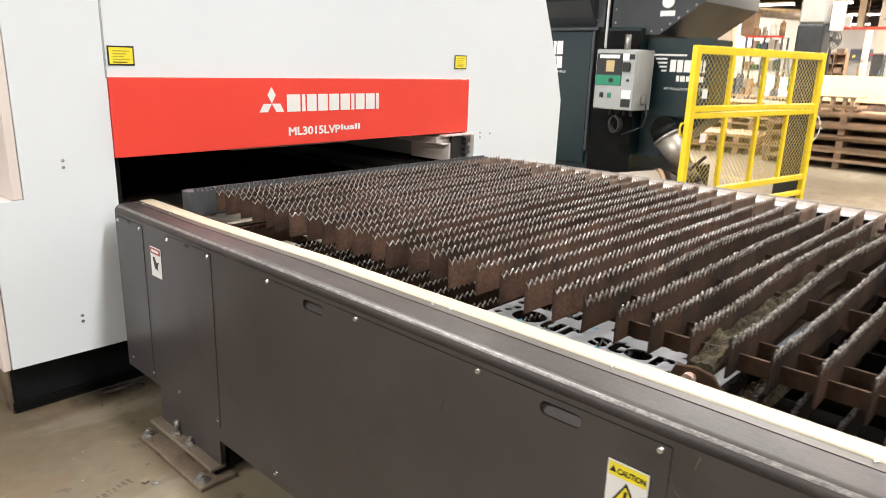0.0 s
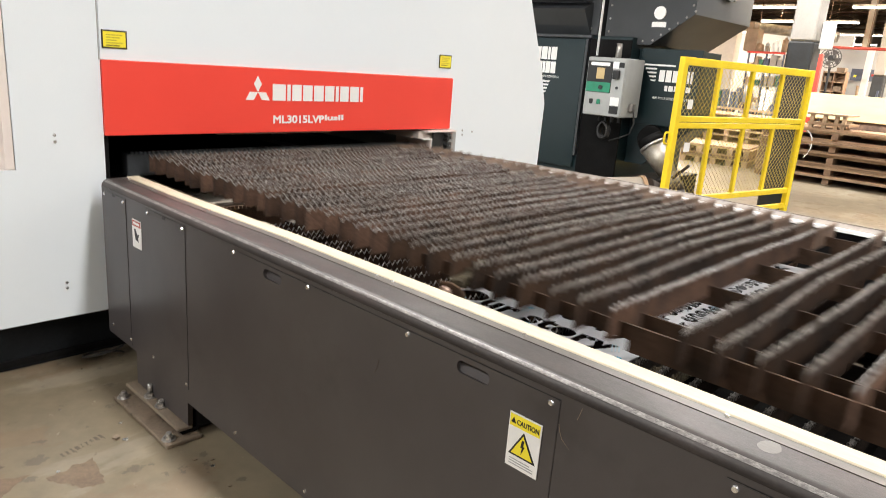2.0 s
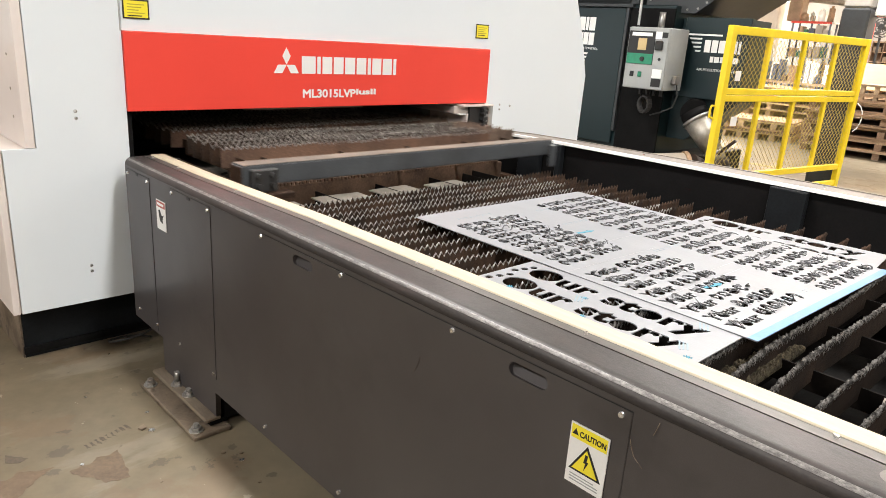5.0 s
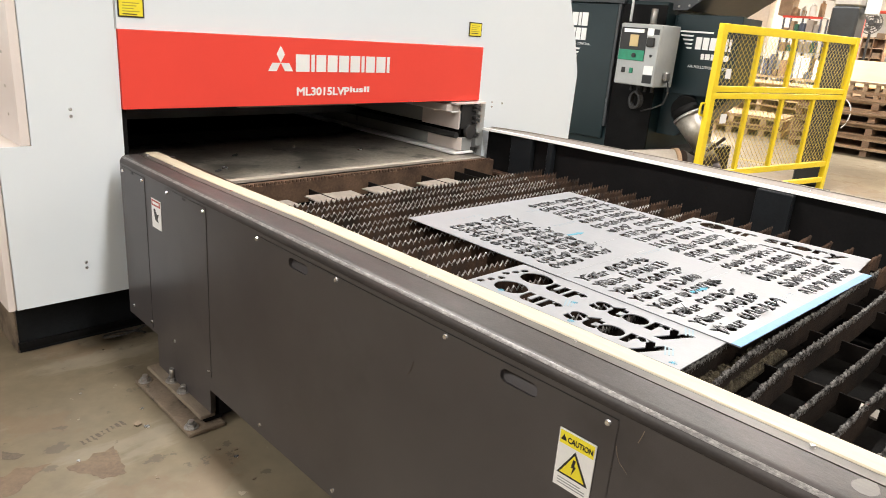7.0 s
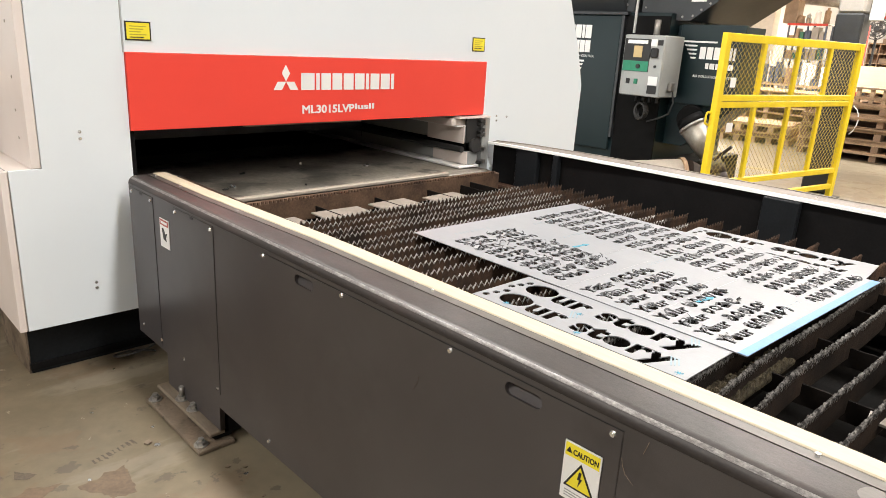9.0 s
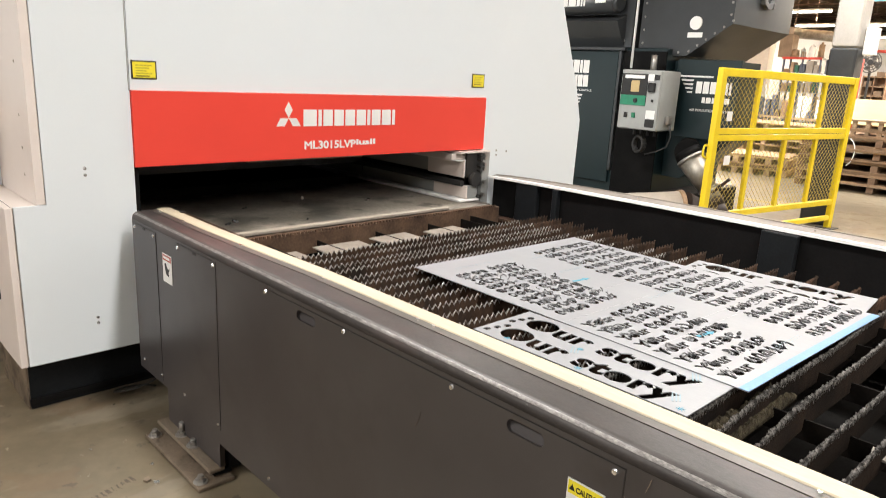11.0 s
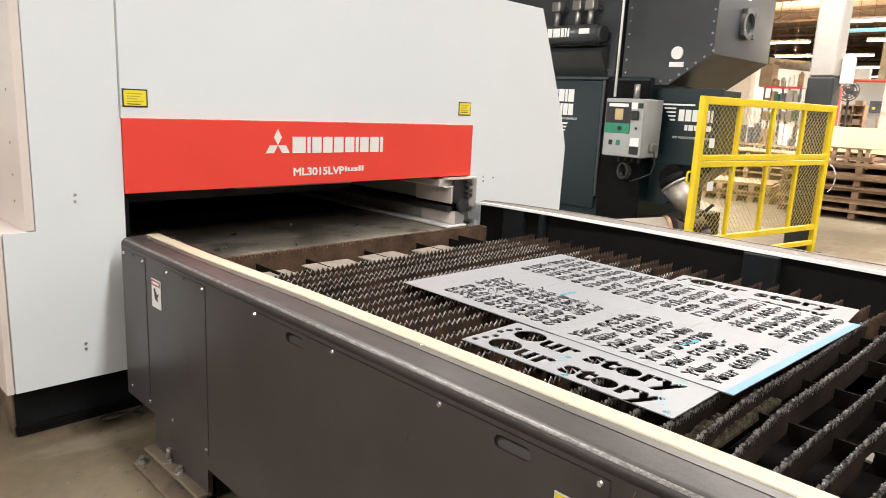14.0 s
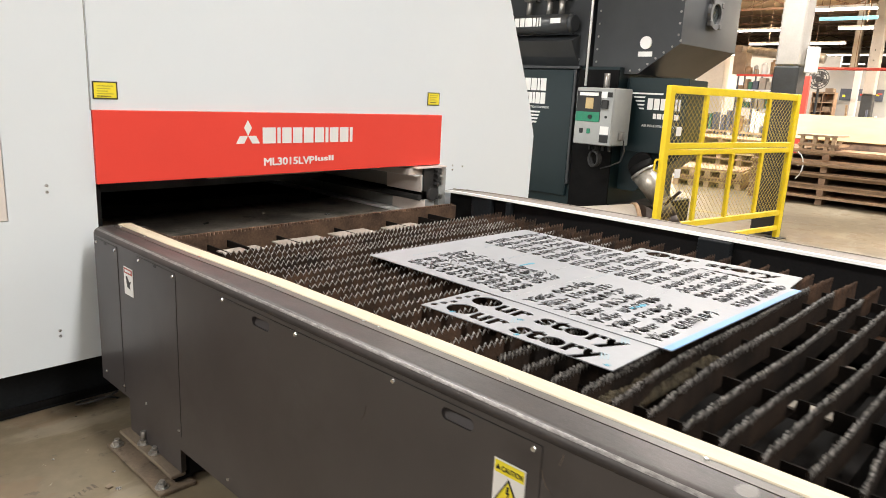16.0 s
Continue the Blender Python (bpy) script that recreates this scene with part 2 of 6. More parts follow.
M = {
    "floor": mat("stained_concrete", (0.150, 0.122, 0.079), (0.095, 0.076, 0.050), 0.38, 0, 0.9, 14.0, 0.16, 0.12, 0.14, ramp=(0.3, 0.75)),
    "white": mat("white_enamel", (0.750, 0.803, 0.835), (0.728, 0.780, 0.812), 0.32, 0, 0.8, 240.0, 0.015, 0.05, 0.05),
    "cream": mat("aged_white_enamel", (0.76, 0.69, 0.645), (0.70, 0.62, 0.57), 0.35, 0, 1.2, 240.0, 0.02, 0.05, 0.05),
    "red": mat("red_enamel", (0.83, 0.066, 0.044), (0.78, 0.058, 0.038), 0.38, 0, 0.8, 240.0, 0.02, 0.04, 0.05),
    "decal": mat("white_vinyl", (0.82, 0.82, 0.80), (0.78, 0.78, 0.76), 0.45, 0, 4, 200, 0.02, 0.03),
    "guard": mat("charcoal_textured_paint", (0.066, 0.060, 0.060), (0.050, 0.044, 0.045), 0.36, 0.1, 1.6, 420.0, 0.10, 0.25, 0.08, dist=0.0006),
    "guard_top": mat("worn_charcoal_paint", (0.037, 0.032, 0.0295), (0.025, 0.0215, 0.020), 0.43, 0.0, 7.0, 160.0, 0.2, 0.15, 0.10, stretch=(1, 0.6, 1)),
    # lamp highlight of the rolled edge painted pale, mottled with rub wear
    "sheen_edge": mat("rolled_edge_sheen_wear", (0.17, 0.162, 0.152), (0.090, 0.083, 0.078), 0.40, 0.2, 80.0, 300.0, 0.5, 0.4, 0.08, ramp=(0.36, 0.60), stretch=(1, 0.5, 1)),
    "steel": mat("dull_steel", (0.42, 0.41, 0.39), (0.30, 0.28, 0.26), 0.38, 0.8, 5.0, 160.0, 0.12, 0.12),
    "bright": mat("zinc_screw", (0.75, 0.75, 0.74), (0.6, 0.6, 0.6), 0.25, 0.9, 20, 200, 0.05, 0.05),
    "wood_strip": mat("pale_yellow_wear_strip", (0.375, 0.333, 0.245), (0.325, 0.285, 0.203), 0.52, 0, 6.0, 90.0, 0.08, 0.1, stretch=(1, 0.15, 1)),
    # near-black: also carries the shade inside the bay and the guards
    "black": mat("black_steel_and_shade", (0.008, 0.0075, 0.0075), (0.005, 0.005, 0.005), 0.6, 0.1, 4.0, 80.0, 0.2, 0.2),
    "plinth": mat("black_plinth_paint", (0.014, 0.016, 0.018), (0.010, 0.011, 0.012), 0.4, 0, 3.0, 90.0, 0.15, 0.15),
    "rust": mat("rusty_plate", (0.060, 0.033, 0.021), (0.022, 0.015, 0.011), 0.75, 0.2, 6.0, 90.0, 0.25, 0.4),
    "rust_red": mat("red_oxide_frame", (0.055, 0.032, 0.020), (0.022, 0.015, 0.010), 0.75, 0.0, 6.0, 90.0, 0.22, 0.3),
    # colour deepened to near black for the shade under the pallets
    "tray": mat("shaded_tray", (0.005, 0.0042, 0.0036), (0.003, 0.0026, 0.0022), 0.9, 0.0, 5.0, 70.0, 0.3, 0.4),
    "sill": mat("sooty_worn_plate", (0.075, 0.068, 0.058), (0.27, 0.245, 0.205), 0.5, 0.1, 1.3, 50.0, 0.25, 0.2, ramp=(0.36, 0.56)),
    "paleblue": glow("pale_blue_tube", (0.35, 0.75, 0.85), 0.7),
    "booth": mat("pale_grey_partition", (0.42, 0.43, 0.44), (0.36, 0.37, 0.38), 0.6, 0, 1, 40, 0.05, 0.1),
    "greenpaint": mat("green_machine_paint", (0.05, 0.16, 0.10), (0.04, 0.12, 0.08), 0.5, 0, 2, 60, 0.1, 0.1),
    "darkwood": mat("dark_oily_timber", (0.30, 0.19, 0.115), (0.16, 0.10, 0.062), 0.8, 0, 3, 60, 0.2, 0.2, rand=0.2),
    "slatR": slat_mat("bare_rusty_end_slat", (0.20, 0.118, 0.080), (0.11, 0.070, 0.052), (0.26, 0.19, 0.15), (0.14, 0.11, 0.09), 0.022, 0.040),
    "slatH": slat_mat("dark_slat_with_slag", (0.052, 0.031, 0.020), (0.018, 0.0125, 0.0095), (0.10, 0.088, 0.076), (0.04, 0.035, 0.031), 0.022, 0.040),
    "bare": mat("bare_rusty_steel", (0.20, 0.138, 0.100), (0.09, 0.060, 0.043), 0.6, 0.3, 9.0, 120.0, 0.25, 0.3, rand=0.2),
    "ringgrey": mat("dull_grey_casting", (0.12, 0.12, 0.12), (0.08, 0.08, 0.08), 0.5, 0.3, 8, 120, 0.15, 0.2),
    "label_print": mat("faint_notice_print", (0.50, 0.42, 0.04), (0.44, 0.36, 0.03), 0.5, 0, 20, 200, 0.05, 0),
    "peel": mat("peeled_floor_coating", (0.135, 0.093, 0.058), (0.105, 0.074, 0.047), 0.55, 0, 9.0, 60.0, 0.2, 0.2),
    "skid": mat("dark_floor_scuff", (0.070, 0.056, 0.040), (0.105, 0.084, 0.060), 0.6, 0, 22.0, 90.0, 0.2, 0.1),
    "rubbed": mat("rubbed_floor_bar", (0.30, 0.245, 0.185), (0.19, 0.150, 0.112), 0.42, 0.4, 5, 120, 0.15, 0.15, stretch=(1, 0.3, 1)),
    # sheet metal darkened: the dark reflections of tilted faces are in the colour
    "sliver": mat("tilted_pieces_shaded", (0.13, 0.133, 0.14), (0.045, 0.047, 0.05), 0.48, 0.4, 30, 200, 0.1, 0.05),
    "copper": mat("rosy_bolt_head", (0.50, 0.36, 0.30), (0.4, 0.28, 0.22), 0.4, 0.5, 20, 100, 0.1, 0.1),
    "dusty": mat("dusty_floor_steel", (0.230, 0.180, 0.130), (0.120, 0.092, 0.066), 0.5, 0.2, 6, 90, 0.15, 0.2),
    "offcut": mat("dusty_offcut", (0.25, 0.225, 0.19), (0.17, 0.15, 0.125), 0.6, 0.2, 5, 90, 0.12, 0.1),
    "capbrown": mat("dusty_brown_paint", (0.20, 0.175, 0.15), (0.13, 0.11, 0.095), 0.5, 0.1, 4, 90, 0.12, 0.1),
    "beam": mat("slate_painted_beam", (0.085, 0.093, 0.100), (0.060, 0.064, 0.068), 0.42, 0.2, 4.0, 120.0, 0.12, 0.15),
    "sheet": mat("brushed_aluminium_sheet", (0.225, 0.231, 0.242), (0.195, 0.201, 0.212), 0.50, 0.25, 2.0, 200.0, 0.04, 0.05, 0.06, stretch=(0.15, 1, 1)),
    "blue": mat("blue_film_edge", (0.065, 0.175, 0.36), (0.085, 0.21, 0.41), 0.45, 0, 9, 90, 0.08, 0.05),
    "bluemark": mat("teal_ink", (0.015, 0.17, 0.26), (0.04, 0.24, 0.33), 0.6, 0, 30, 200, 0.1, 0),
    "slag": mat("brown_slag_crust", (0.070, 0.058, 0.037), (0.020, 0.016, 0.011), 0.85, 0.0, 40.0, 200.0, 0.35, 0.9, dist=0.006),
    "collector": mat("dark_teal_enamel", (0.006, 0.017, 0.020), (0.008, 0.020, 0.023), 0.36, 0.1, 2.0, 200.0, 0.08, 0.06, 0.06),
    "hopper": mat("charcoal_enamel", (0.046, 0.050, 0.053), (0.036, 0.039, 0.042), 0.36, 0.1, 2.0, 200.0, 0.08, 0.06, 0.06),
    "boxgrey": mat("light_grey_enclosure", (0.36, 0.37, 0.36), (0.31, 0.32, 0.31), 0.42, 0.1, 3.0, 200.0, 0.05, 0.06),
    "yellow": mat("safety_yellow_paint", (0.84, 0.64, 0.02), (0.76, 0.56, 0.016), 0.42, 0, 3.0, 120.0, 0.07, 0.1),
    "wire": mat("yellow_coated_wire", (0.62, 0.48, 0.13), (0.52, 0.39, 0.10), 0.5, 0.0, 8.0, 90.0, 0.1, 0),
    "label_yellow": mat("yellow_vinyl", (0.88, 0.76, 0.04), (0.84, 0.70, 0.03), 0.45, 0, 5, 200, 0.03, 0.02),
    "ink": mat("black_ink", (0.012, 0.012, 0.012), (0.018, 0.018, 0.018), 0.5, 0, 20, 200, 0.05, 0),
    "faint": mat("faint_teal_print", (0.15, 0.22, 0.25), (0.19, 0.26, 0.29), 0.5, 0.2, 20, 200, 0.05, 0),
    "greyink": mat("grey_print", (0.30, 0.30, 0.30), (0.36, 0.36, 0.36), 0.5, 0, 20, 200, 0.05, 0),
    "redink": mat("red_print", (0.45, 0.10, 0.09), (0.40, 0.09, 0.08), 0.5, 0, 20, 200, 0.05, 0),
    "green": mat("green_print", (0.02, 0.22, 0.12), (0.02, 0.18, 0.10), 0.5, 0, 20, 200, 0.05, 0),
    "duct": mat("brushed_duct_steel", (0.42, 0.39, 0.34), (0.27, 0.245, 0.21), 0.46, 0.75, 7.0, 160.0, 0.1, 0.1),
    "beige": mat("beige_duct_paint", (0.42, 0.37, 0.31), (0.34, 0.30, 0.25), 0.5, 0.1, 3.0, 90.0, 0.08, 0.1),
    "column_white": mat("chalky_column_paint", (0.48, 0.45, 0.41), (0.38, 0.35, 0.31), 0.65, 0, 1.2, 60.0, 0.06, 0.12),
    "column_dark": mat("dark_column_paint", (0.045, 0.048, 0.050), (0.03, 0.03, 0.03), 0.5, 0, 2.0, 60.0, 0.1, 0.12),
    "pallet_wood": mat("weathered_pallet_wood", (0.52, 0.38, 0.24), (0.34, 0.235, 0.145), 0.8, 0, 3.0, 60.0, 0.2, 0.3, rand=0.25, stretch=(1, 6, 6)),
    "plate": mat("mill_scale_plate", (0.40, 0.265, 0.16), (0.23, 0.15, 0.09), 0.6, 0.3, 2.5, 60.0, 0.2, 0.2, rand=0.25),
    "ply": mat("pale_plywood", (0.52, 0.40, 0.20), (0.47, 0.35, 0.165), 0.6, 0, 1.0, 40.0, 0.06, 0.1, stretch=(1, 1, 5)),
    "wall": mat("painted_hall_wall", (0.62, 0.57, 0.50), (0.54, 0.49, 0.42), 0.8, 0, 0.3, 12.0, 0.06, 0.1),
    "ceiling": mat("brown_roof_deck", (0.62, 0.47, 0.32), (0.50, 0.37, 0.24), 0.8, 0, 0.4, 8.0, 0.1, 0.1),
    "truss": mat("rusty_brown_truss", (0.20, 0.12, 0.075), (0.14, 0.085, 0.055), 0.7, 0.2, 2, 30, 0.1, 0.1),
    "rackblue": mat("rack_paint", (0.10, 0.12, 0.16), (0.07, 0.08, 0.11), 0.5, 0.1, 2, 60, 0.1, 0.1),
    "rackred": mat("dull_red_rack_beam", (0.16, 0.05, 0.035), (0.12, 0.04, 0.03), 0.5, 0.1, 2, 60, 0.1, 0.1),
    "carton": mat("brown_cardboard", (0.30, 0.215, 0.14), (0.22, 0.155, 0.10), 0.8, 0, 3, 60, 0.08, 0.1, rand=0.45),
    "orange": mat("orange_paint", (0.72, 0.22, 0.03), (0.60, 0.17, 0.02), 0.45, 0, 3, 90, 0.08, 0.1),
    "postred": mat("red_post_paint", (0.62, 0.06, 0.04), (0.5, 0.05, 0.03), 0.5, 0, 3, 90, 0.08, 0.1),
    "rubber": mat("black_rubber", (0.02, 0.02, 0.02), (0.03, 0.028, 0.026), 0.6, 0, 20, 200, 0.1, 0.1),
    "tube": glow("fluorescent_tube", (1.0, 0.95, 0.86), 4.0),
    "glass": mat("dusky_window", (0.05, 0.06, 0.06), (0.04, 0.05, 0.05), 0.12, 0, 1, 50, 0.05, 0),
    # rust darkened so that the bodies hold the shade of the narrow gaps
    "slatB": slat_mat("shaded_slat_with_slag", (0.026, 0.0175, 0.0125), (0.009, 0.0068, 0.0055), (0.08, 0.074, 0.065), (0.02, 0.018, 0.016), 0.022, 0.040),
    # darker copy of the frame colour: shade between the lower slats is painted in
    "shade_web": mat("shaded_frame", (0.009, 0.0068, 0.005), (0.005, 0.004, 0.0034), 0.85, 0.0, 6.0, 90.0, 0.25, 0.3),
    "slatC": slat_mat("brown_slat", (0.078, 0.047, 0.031), (0.027, 0.018, 0.013), (0.16, 0.135, 0.11), (0.05, 0.04, 0.033), 0.022, 0.040),
    "tipA": mat("grey_slag_beads", (0.36, 0.345, 0.325), (0.07, 0.060, 0.052), 0.36, 0.6, 90.0, 380.0, 0.4, 0.6, 0.15, ramp=(0.42, 0.60), dist=0.0015),
    "tipH": mat("brown_slag_beads", (0.30, 0.28, 0.255), (0.040, 0.033, 0.027), 0.38, 0.6, 90.0, 380.0, 0.4, 0.6, 0.15, ramp=(0.42, 0.60), dist=0.0015),
    "tipB": mat("sooty_slag_beads", (0.19, 0.180, 0.168), (0.020, 0.018, 0.016), 0.40, 0.5, 90.0, 380.0, 0.4, 0.6, 0.15, ramp=(0.42, 0.60), dist=0.0015),
    "leadrust": mat("rusty_lead_bar", (0.130, 0.082, 0.054), (0.055, 0.036, 0.026), 0.7, 0.15, 5.0, 90.0, 0.22, 0.3),
    "beamdust": mat("dusty_beam_top", (0.150, 0.118, 0.090), (0.085, 0.066, 0.052), 0.7, 0.0, 5.0, 90.0, 0.2, 0.2),
    "angle": mat("dusty_angle_paint", (0.070, 0.062, 0.053), (0.036, 0.031, 0.027), 0.45, 0.0, 3.0, 120.0, 0.15, 0.1, stretch=(1, 0.3, 1)),
    "sootcut": mat("sooty_offcut", (0.15, 0.135, 0.105), (0.08, 0.072, 0.056), 0.6, 0.2, 5, 90, 0.15, 0.1),
    "line_paint": mat("worn_yellow_floor_paint", (0.42, 0.33, 0.10), (0.22, 0.17, 0.08), 0.6, 0, 5, 60, 0.15, 0.1),
    "hosebrown": mat("dark_brown_hose", (0.050, 0.034, 0.026), (0.028, 0.020, 0.016), 0.6, 0.1, 8, 90, 0.15, 0.1),
    "slatA": slat_mat("rusty_slat_with_slag", (0.098, 0.058, 0.040), (0.034, 0.022, 0.016), (0.16, 0.14, 0.125), (0.045, 0.04, 0.036), 0.022, 0.040),
}

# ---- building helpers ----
for key in ("tray", "black", "shade_web", "sootcut", "slatB", "slatA", "slatC", "slatH", "slatR", "rust", "rust_red", "plinth", "leadrust", "slag"):
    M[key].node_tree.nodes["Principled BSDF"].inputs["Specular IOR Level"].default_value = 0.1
M["guard_top"].node_tree.nodes["Principled BSDF"].inputs["Specular IOR Level"].default_value = 0.27
layer(M["guard_top"], (0.15, 0.14, 0.13), 60.0, 0.70, 0.74, 0.5, stretch=(1, 0.4, 1), shift=6.0)
for key in ("slatA", "slatC", "slatB", "slatH"):
    layer(M[key], (0.007, 0.0065, 0.006) if key == "slatB" else (0.024, 0.022, 0.021), 22.0, 0.50, 0.64, 0.45, stretch=(1, 1, 0.18), shift=4.0)
layer(M["floor"], (0.29, 0.245, 0.17), 0.55, 0.48, 0.62, 0.45, shift=3.0)
# pale smooth patches: lamp reflections painted in together with worn spots
layer(M["floor"], (0.46, 0.43, 0.36), 2.2, 0.57, 0.62, 0.12, stretch=(0.6, 1.6, 1), shift=9.0, rough=0.30)
layer(M["floor"], (0.150, 0.100, 0.060), 3.4, 0.565, 0.600, 0.4, shift=1.0, rough=0.55)
layer(M["floor"], (0.060, 0.048, 0.036), 8.0, 0.625, 0.645, 0.6, shift=7.0)
layer(M["floor"], (0.40, 0.36, 0.29), 13.0, 0.68, 0.70, 0.5, shift=11.0)
layer(M["sill"], (0.022, 0.020, 0.018), 3.2, 0.50, 0.60, 0.55, shift=2.0)
layer(M["guard"], (0.26, 0.25, 0.24), 9.0, 0.735, 0.75, 0.5, stretch=(1, 0.5, 1.6), shift=5.0, detail=9.0)
layer(M["guard"], (0.026, 0.022, 0.022), 2.2, 0.56, 0.72, 0.6, shift=2.0)
layer(M["guard_top"], (0.24, 0.23, 0.22), 14.0, 0.68, 0.72, 0.5, stretch=(1, 0.22, 1), shift=4.0, detail=9.0)
layer(M["dusty"], (0.045, 0.033, 0.024), 9.0, 0.54, 0.60, 0.7)
layer(M["guard_top"], (0.070, 0.050, 0.047), 3.0, 0.50, 0.62, 0.5, stretch=(1, 0.4, 1), shift=9.0)
layer(M["wood_strip"], (0.30, 0.25, 0.17), 12.0, 0.62, 0.70, 0.6, stretch=(1, 0.25, 1), shift=2.0)
layer(M["sill"], (0.020, 0.018, 0.016), 6.0, 0.58, 0.64, 0.7, shift=2.0)
layer(M["column_white"], (0.42, 0.34, 0.25), 2.0, 0.55, 0.68, 0.5, stretch=(1, 1, 0.3))
BASE = {}
SIZED = {}


def part(name, bm, material, parent, label="", kind=""):
    me = bpy.data.meshes.new(name)
    o = BASE.get(parent)
    k = SIZED.get(parent)
    if k is not None:
        bm.transform(k)
    if o is not None:
        bmesh.ops.translate(bm, verts=bm.verts, vec=-o)
    bm.normal_update()
    bm.to_mesh(me)
    bm.free()
    me.materials.append(material)
    ob = new(name, me)
    ob.parent = parent
    BASE[ob] = o
    SIZED[ob] = k
    return tagged(ob, label, kind=kind)


def thing(name, loc, label, category, group="", kind="", rz=0):
    """An empty at the base of a thing. Its parts are given in world coordinates, or, with rz, in the thing's own."""
    ob = new(name)
    ob.empty_display_size = 0.1
    ob.matrix_basis = pose(*loc, 0, 0, rz)
    BASE[ob] = Vector(loc) if not rz else None
    return tagged(ob, label, category, group, kind)


def solid(name, bm, material, label, category, group="", kind=""):
    """A thing of one mesh, with its origin at the middle of its base."""
    lo = Vector([min(v.co[k] for v in bm.verts) for k in range(3)])
    hi = Vector([max(v.co[k] for v in bm.verts) for k in range(3)])
    o = Vector(((lo.x + hi.x) / 2, (lo.y + hi.y) / 2, lo.z))
    bmesh.ops.translate(bm, verts=bm.verts, vec=-o)
    me = bpy.data.meshes.new(name)
    bm.normal_update()
    bm.to_mesh(me)
    bm.free()
    me.materials.append(material)
    ob = new(name, me)
    ob.location = o
    BASE[ob] = o
    return tagged(ob, label, category, group, kind)


def bx(x0, x1, y0, y1, z0, z1, bevel=0.0, bm=None, seg=1):
    b = bmesh.new()
    bmesh.ops.create_cube(b, size=1, matrix=Matrix.Translation(((x0 + x1) / 2, (y0 + y1) / 2, (z0 + z1) / 2)) @ Matrix.Diagonal((abs(x1 - x0), abs(y1 - y0), abs(z1 - z0), 1)))
    if bevel:
        bmesh.ops.bevel(b, geom=b.edges[:], offset=bevel, segments=seg, affect="EDGES")
    return join(bm, b)


def join(bm, b):
    if bm is None:
        return b
    me = bpy.data.meshes.new("tmp")
    b.to_mesh(me)
    b.free()
    bm.from_mesh(me)
    bpy.data.meshes.remove(me)
    return bm


def prism(poly, axis, a, b, bevel=0.0, bm=None):
    """A polygon of two coordinates drawn out along the third axis from a to b."""
    k = "xyz".index(axis)
    q = bmesh.new()

    def at(p, d):
        c = list(p)
        c.insert(k, d)
        return q.verts.new(c)

    lo, hi = [at(p, a) for p in poly], [at(p, b) for p in poly]
    n = len(poly)
    q.faces.new(lo)
    q.faces.new(hi[::-1])
    for i in range(n):
        q.faces.new((lo[i], lo[(i + 1) % n], hi[(i + 1) % n], hi[i]))
    bmesh.ops.recalc_face_normals(q, faces=q.faces)
    if bevel:
        bmesh.ops.bevel(q, geom=q.edges[:], offset=bevel, segments=1, affect="EDGES")
    return join(bm, q)


def tube(p, q, r, r2=None, seg=12, bm=None, ends=True):
    p, q = Vector(p), Vector(q)
    b = bmesh.new()
    m = Matrix.Translation((p + q) / 2) @ (q - p).to_track_quat("Z", "Y").to_matrix().to_4x4()
    bmesh.ops.create_cone(b, cap_ends=ends, segments=seg, radius1=r, radius2=r if r2 is None else r2, depth=(q - p).length, matrix=m)
    if seg > 8:
        for f in b.faces:
            f.smooth = len(f.verts) == 4
    return join(bm, b)


def pipe(points, r, seg=8, bm=None):
    for a, b in zip(points, points[1:]):
        bm = tube(a, b, r, seg=seg, bm=bm)
    return bm


def screw(x, y, z, axis, parent, r=0.007, name="screw"):
    d = Vector(((-1, 0, 0) if axis == "x" else (0, -1, 0) if axis == "y" else (0, 0, 1)))
    b = tube(Vector((x, y, z)) - d * 0.002, Vector((x, y, z)) + d * 0.004, r, r * 0.75, 8)
    return part(name, b, M["bright"], parent)


def outlines(body, size, fat=0.0, spacing=1.0):
    """The outer outlines of a line of text as polygons, with its width."""
    cu = bpy.data.curves.new("tmp", "FONT")
    cu.body, cu.size, cu.space_character = body, size, spacing
    ob = new("tmp", cu)
    bpy.context.view_layer.update()
    dg = bpy.context.evaluated_depsgraph_get()
    got = ob.evaluated_get(dg).to_curve(dg, apply_modifiers=False)
    polys = []
    for s in got.splines:
        pts, bp = [], s.bezier_points
        for i in range(len(bp)):
            a, b = bp[i], bp[(i + 1) % len(bp)]
            for k in range(4):
                u = k / 4
                pts.append((a.co * (1 - u) ** 3 + a.handle_right * 3 * u * (1 - u) ** 2 + b.handle_left * 3 * u * u * (1 - u) + b.co * u**3).to_2d())
        clean = [p for i, p in enumerate(pts) if (p - pts[i - 1]).length > size * 0.004]
        if len(clean) > 2:
            polys.append(clean)
    ob.evaluated_get(dg).to_curve_clear()
    bpy.data.objects.remove(ob)
    bpy.data.curves.remove(cu)
    if fat:
        big = max(polys, key=lambda q: abs(area(q)))
        polys = [fattened(q, fat if area(big) > 0 else -fat) for q in polys]
    return polys


def area(q):
    return sum(a.x * b.y - b.x * a.y for a, b in zip(q, q[1:] + q[:1])) / 2


def fattened(q, d):
    """A polygon whose corners are moved outwards by d."""
    out = []
    for a, p, b in zip(q[-1:] + q[:-1], q, q[1:] + q[:1]):
        u, w = (p - a).normalized(), (b - p).normalized()
        n = Vector((u.y + w.y, -u.x - w.x))
        n = n.normalized() if n.length > 1e-6 else Vector((u.y, -u.x))
        out.append(p + n * d / max(0.55, n.dot(Vector((u.y, -u.x)))))
    return out


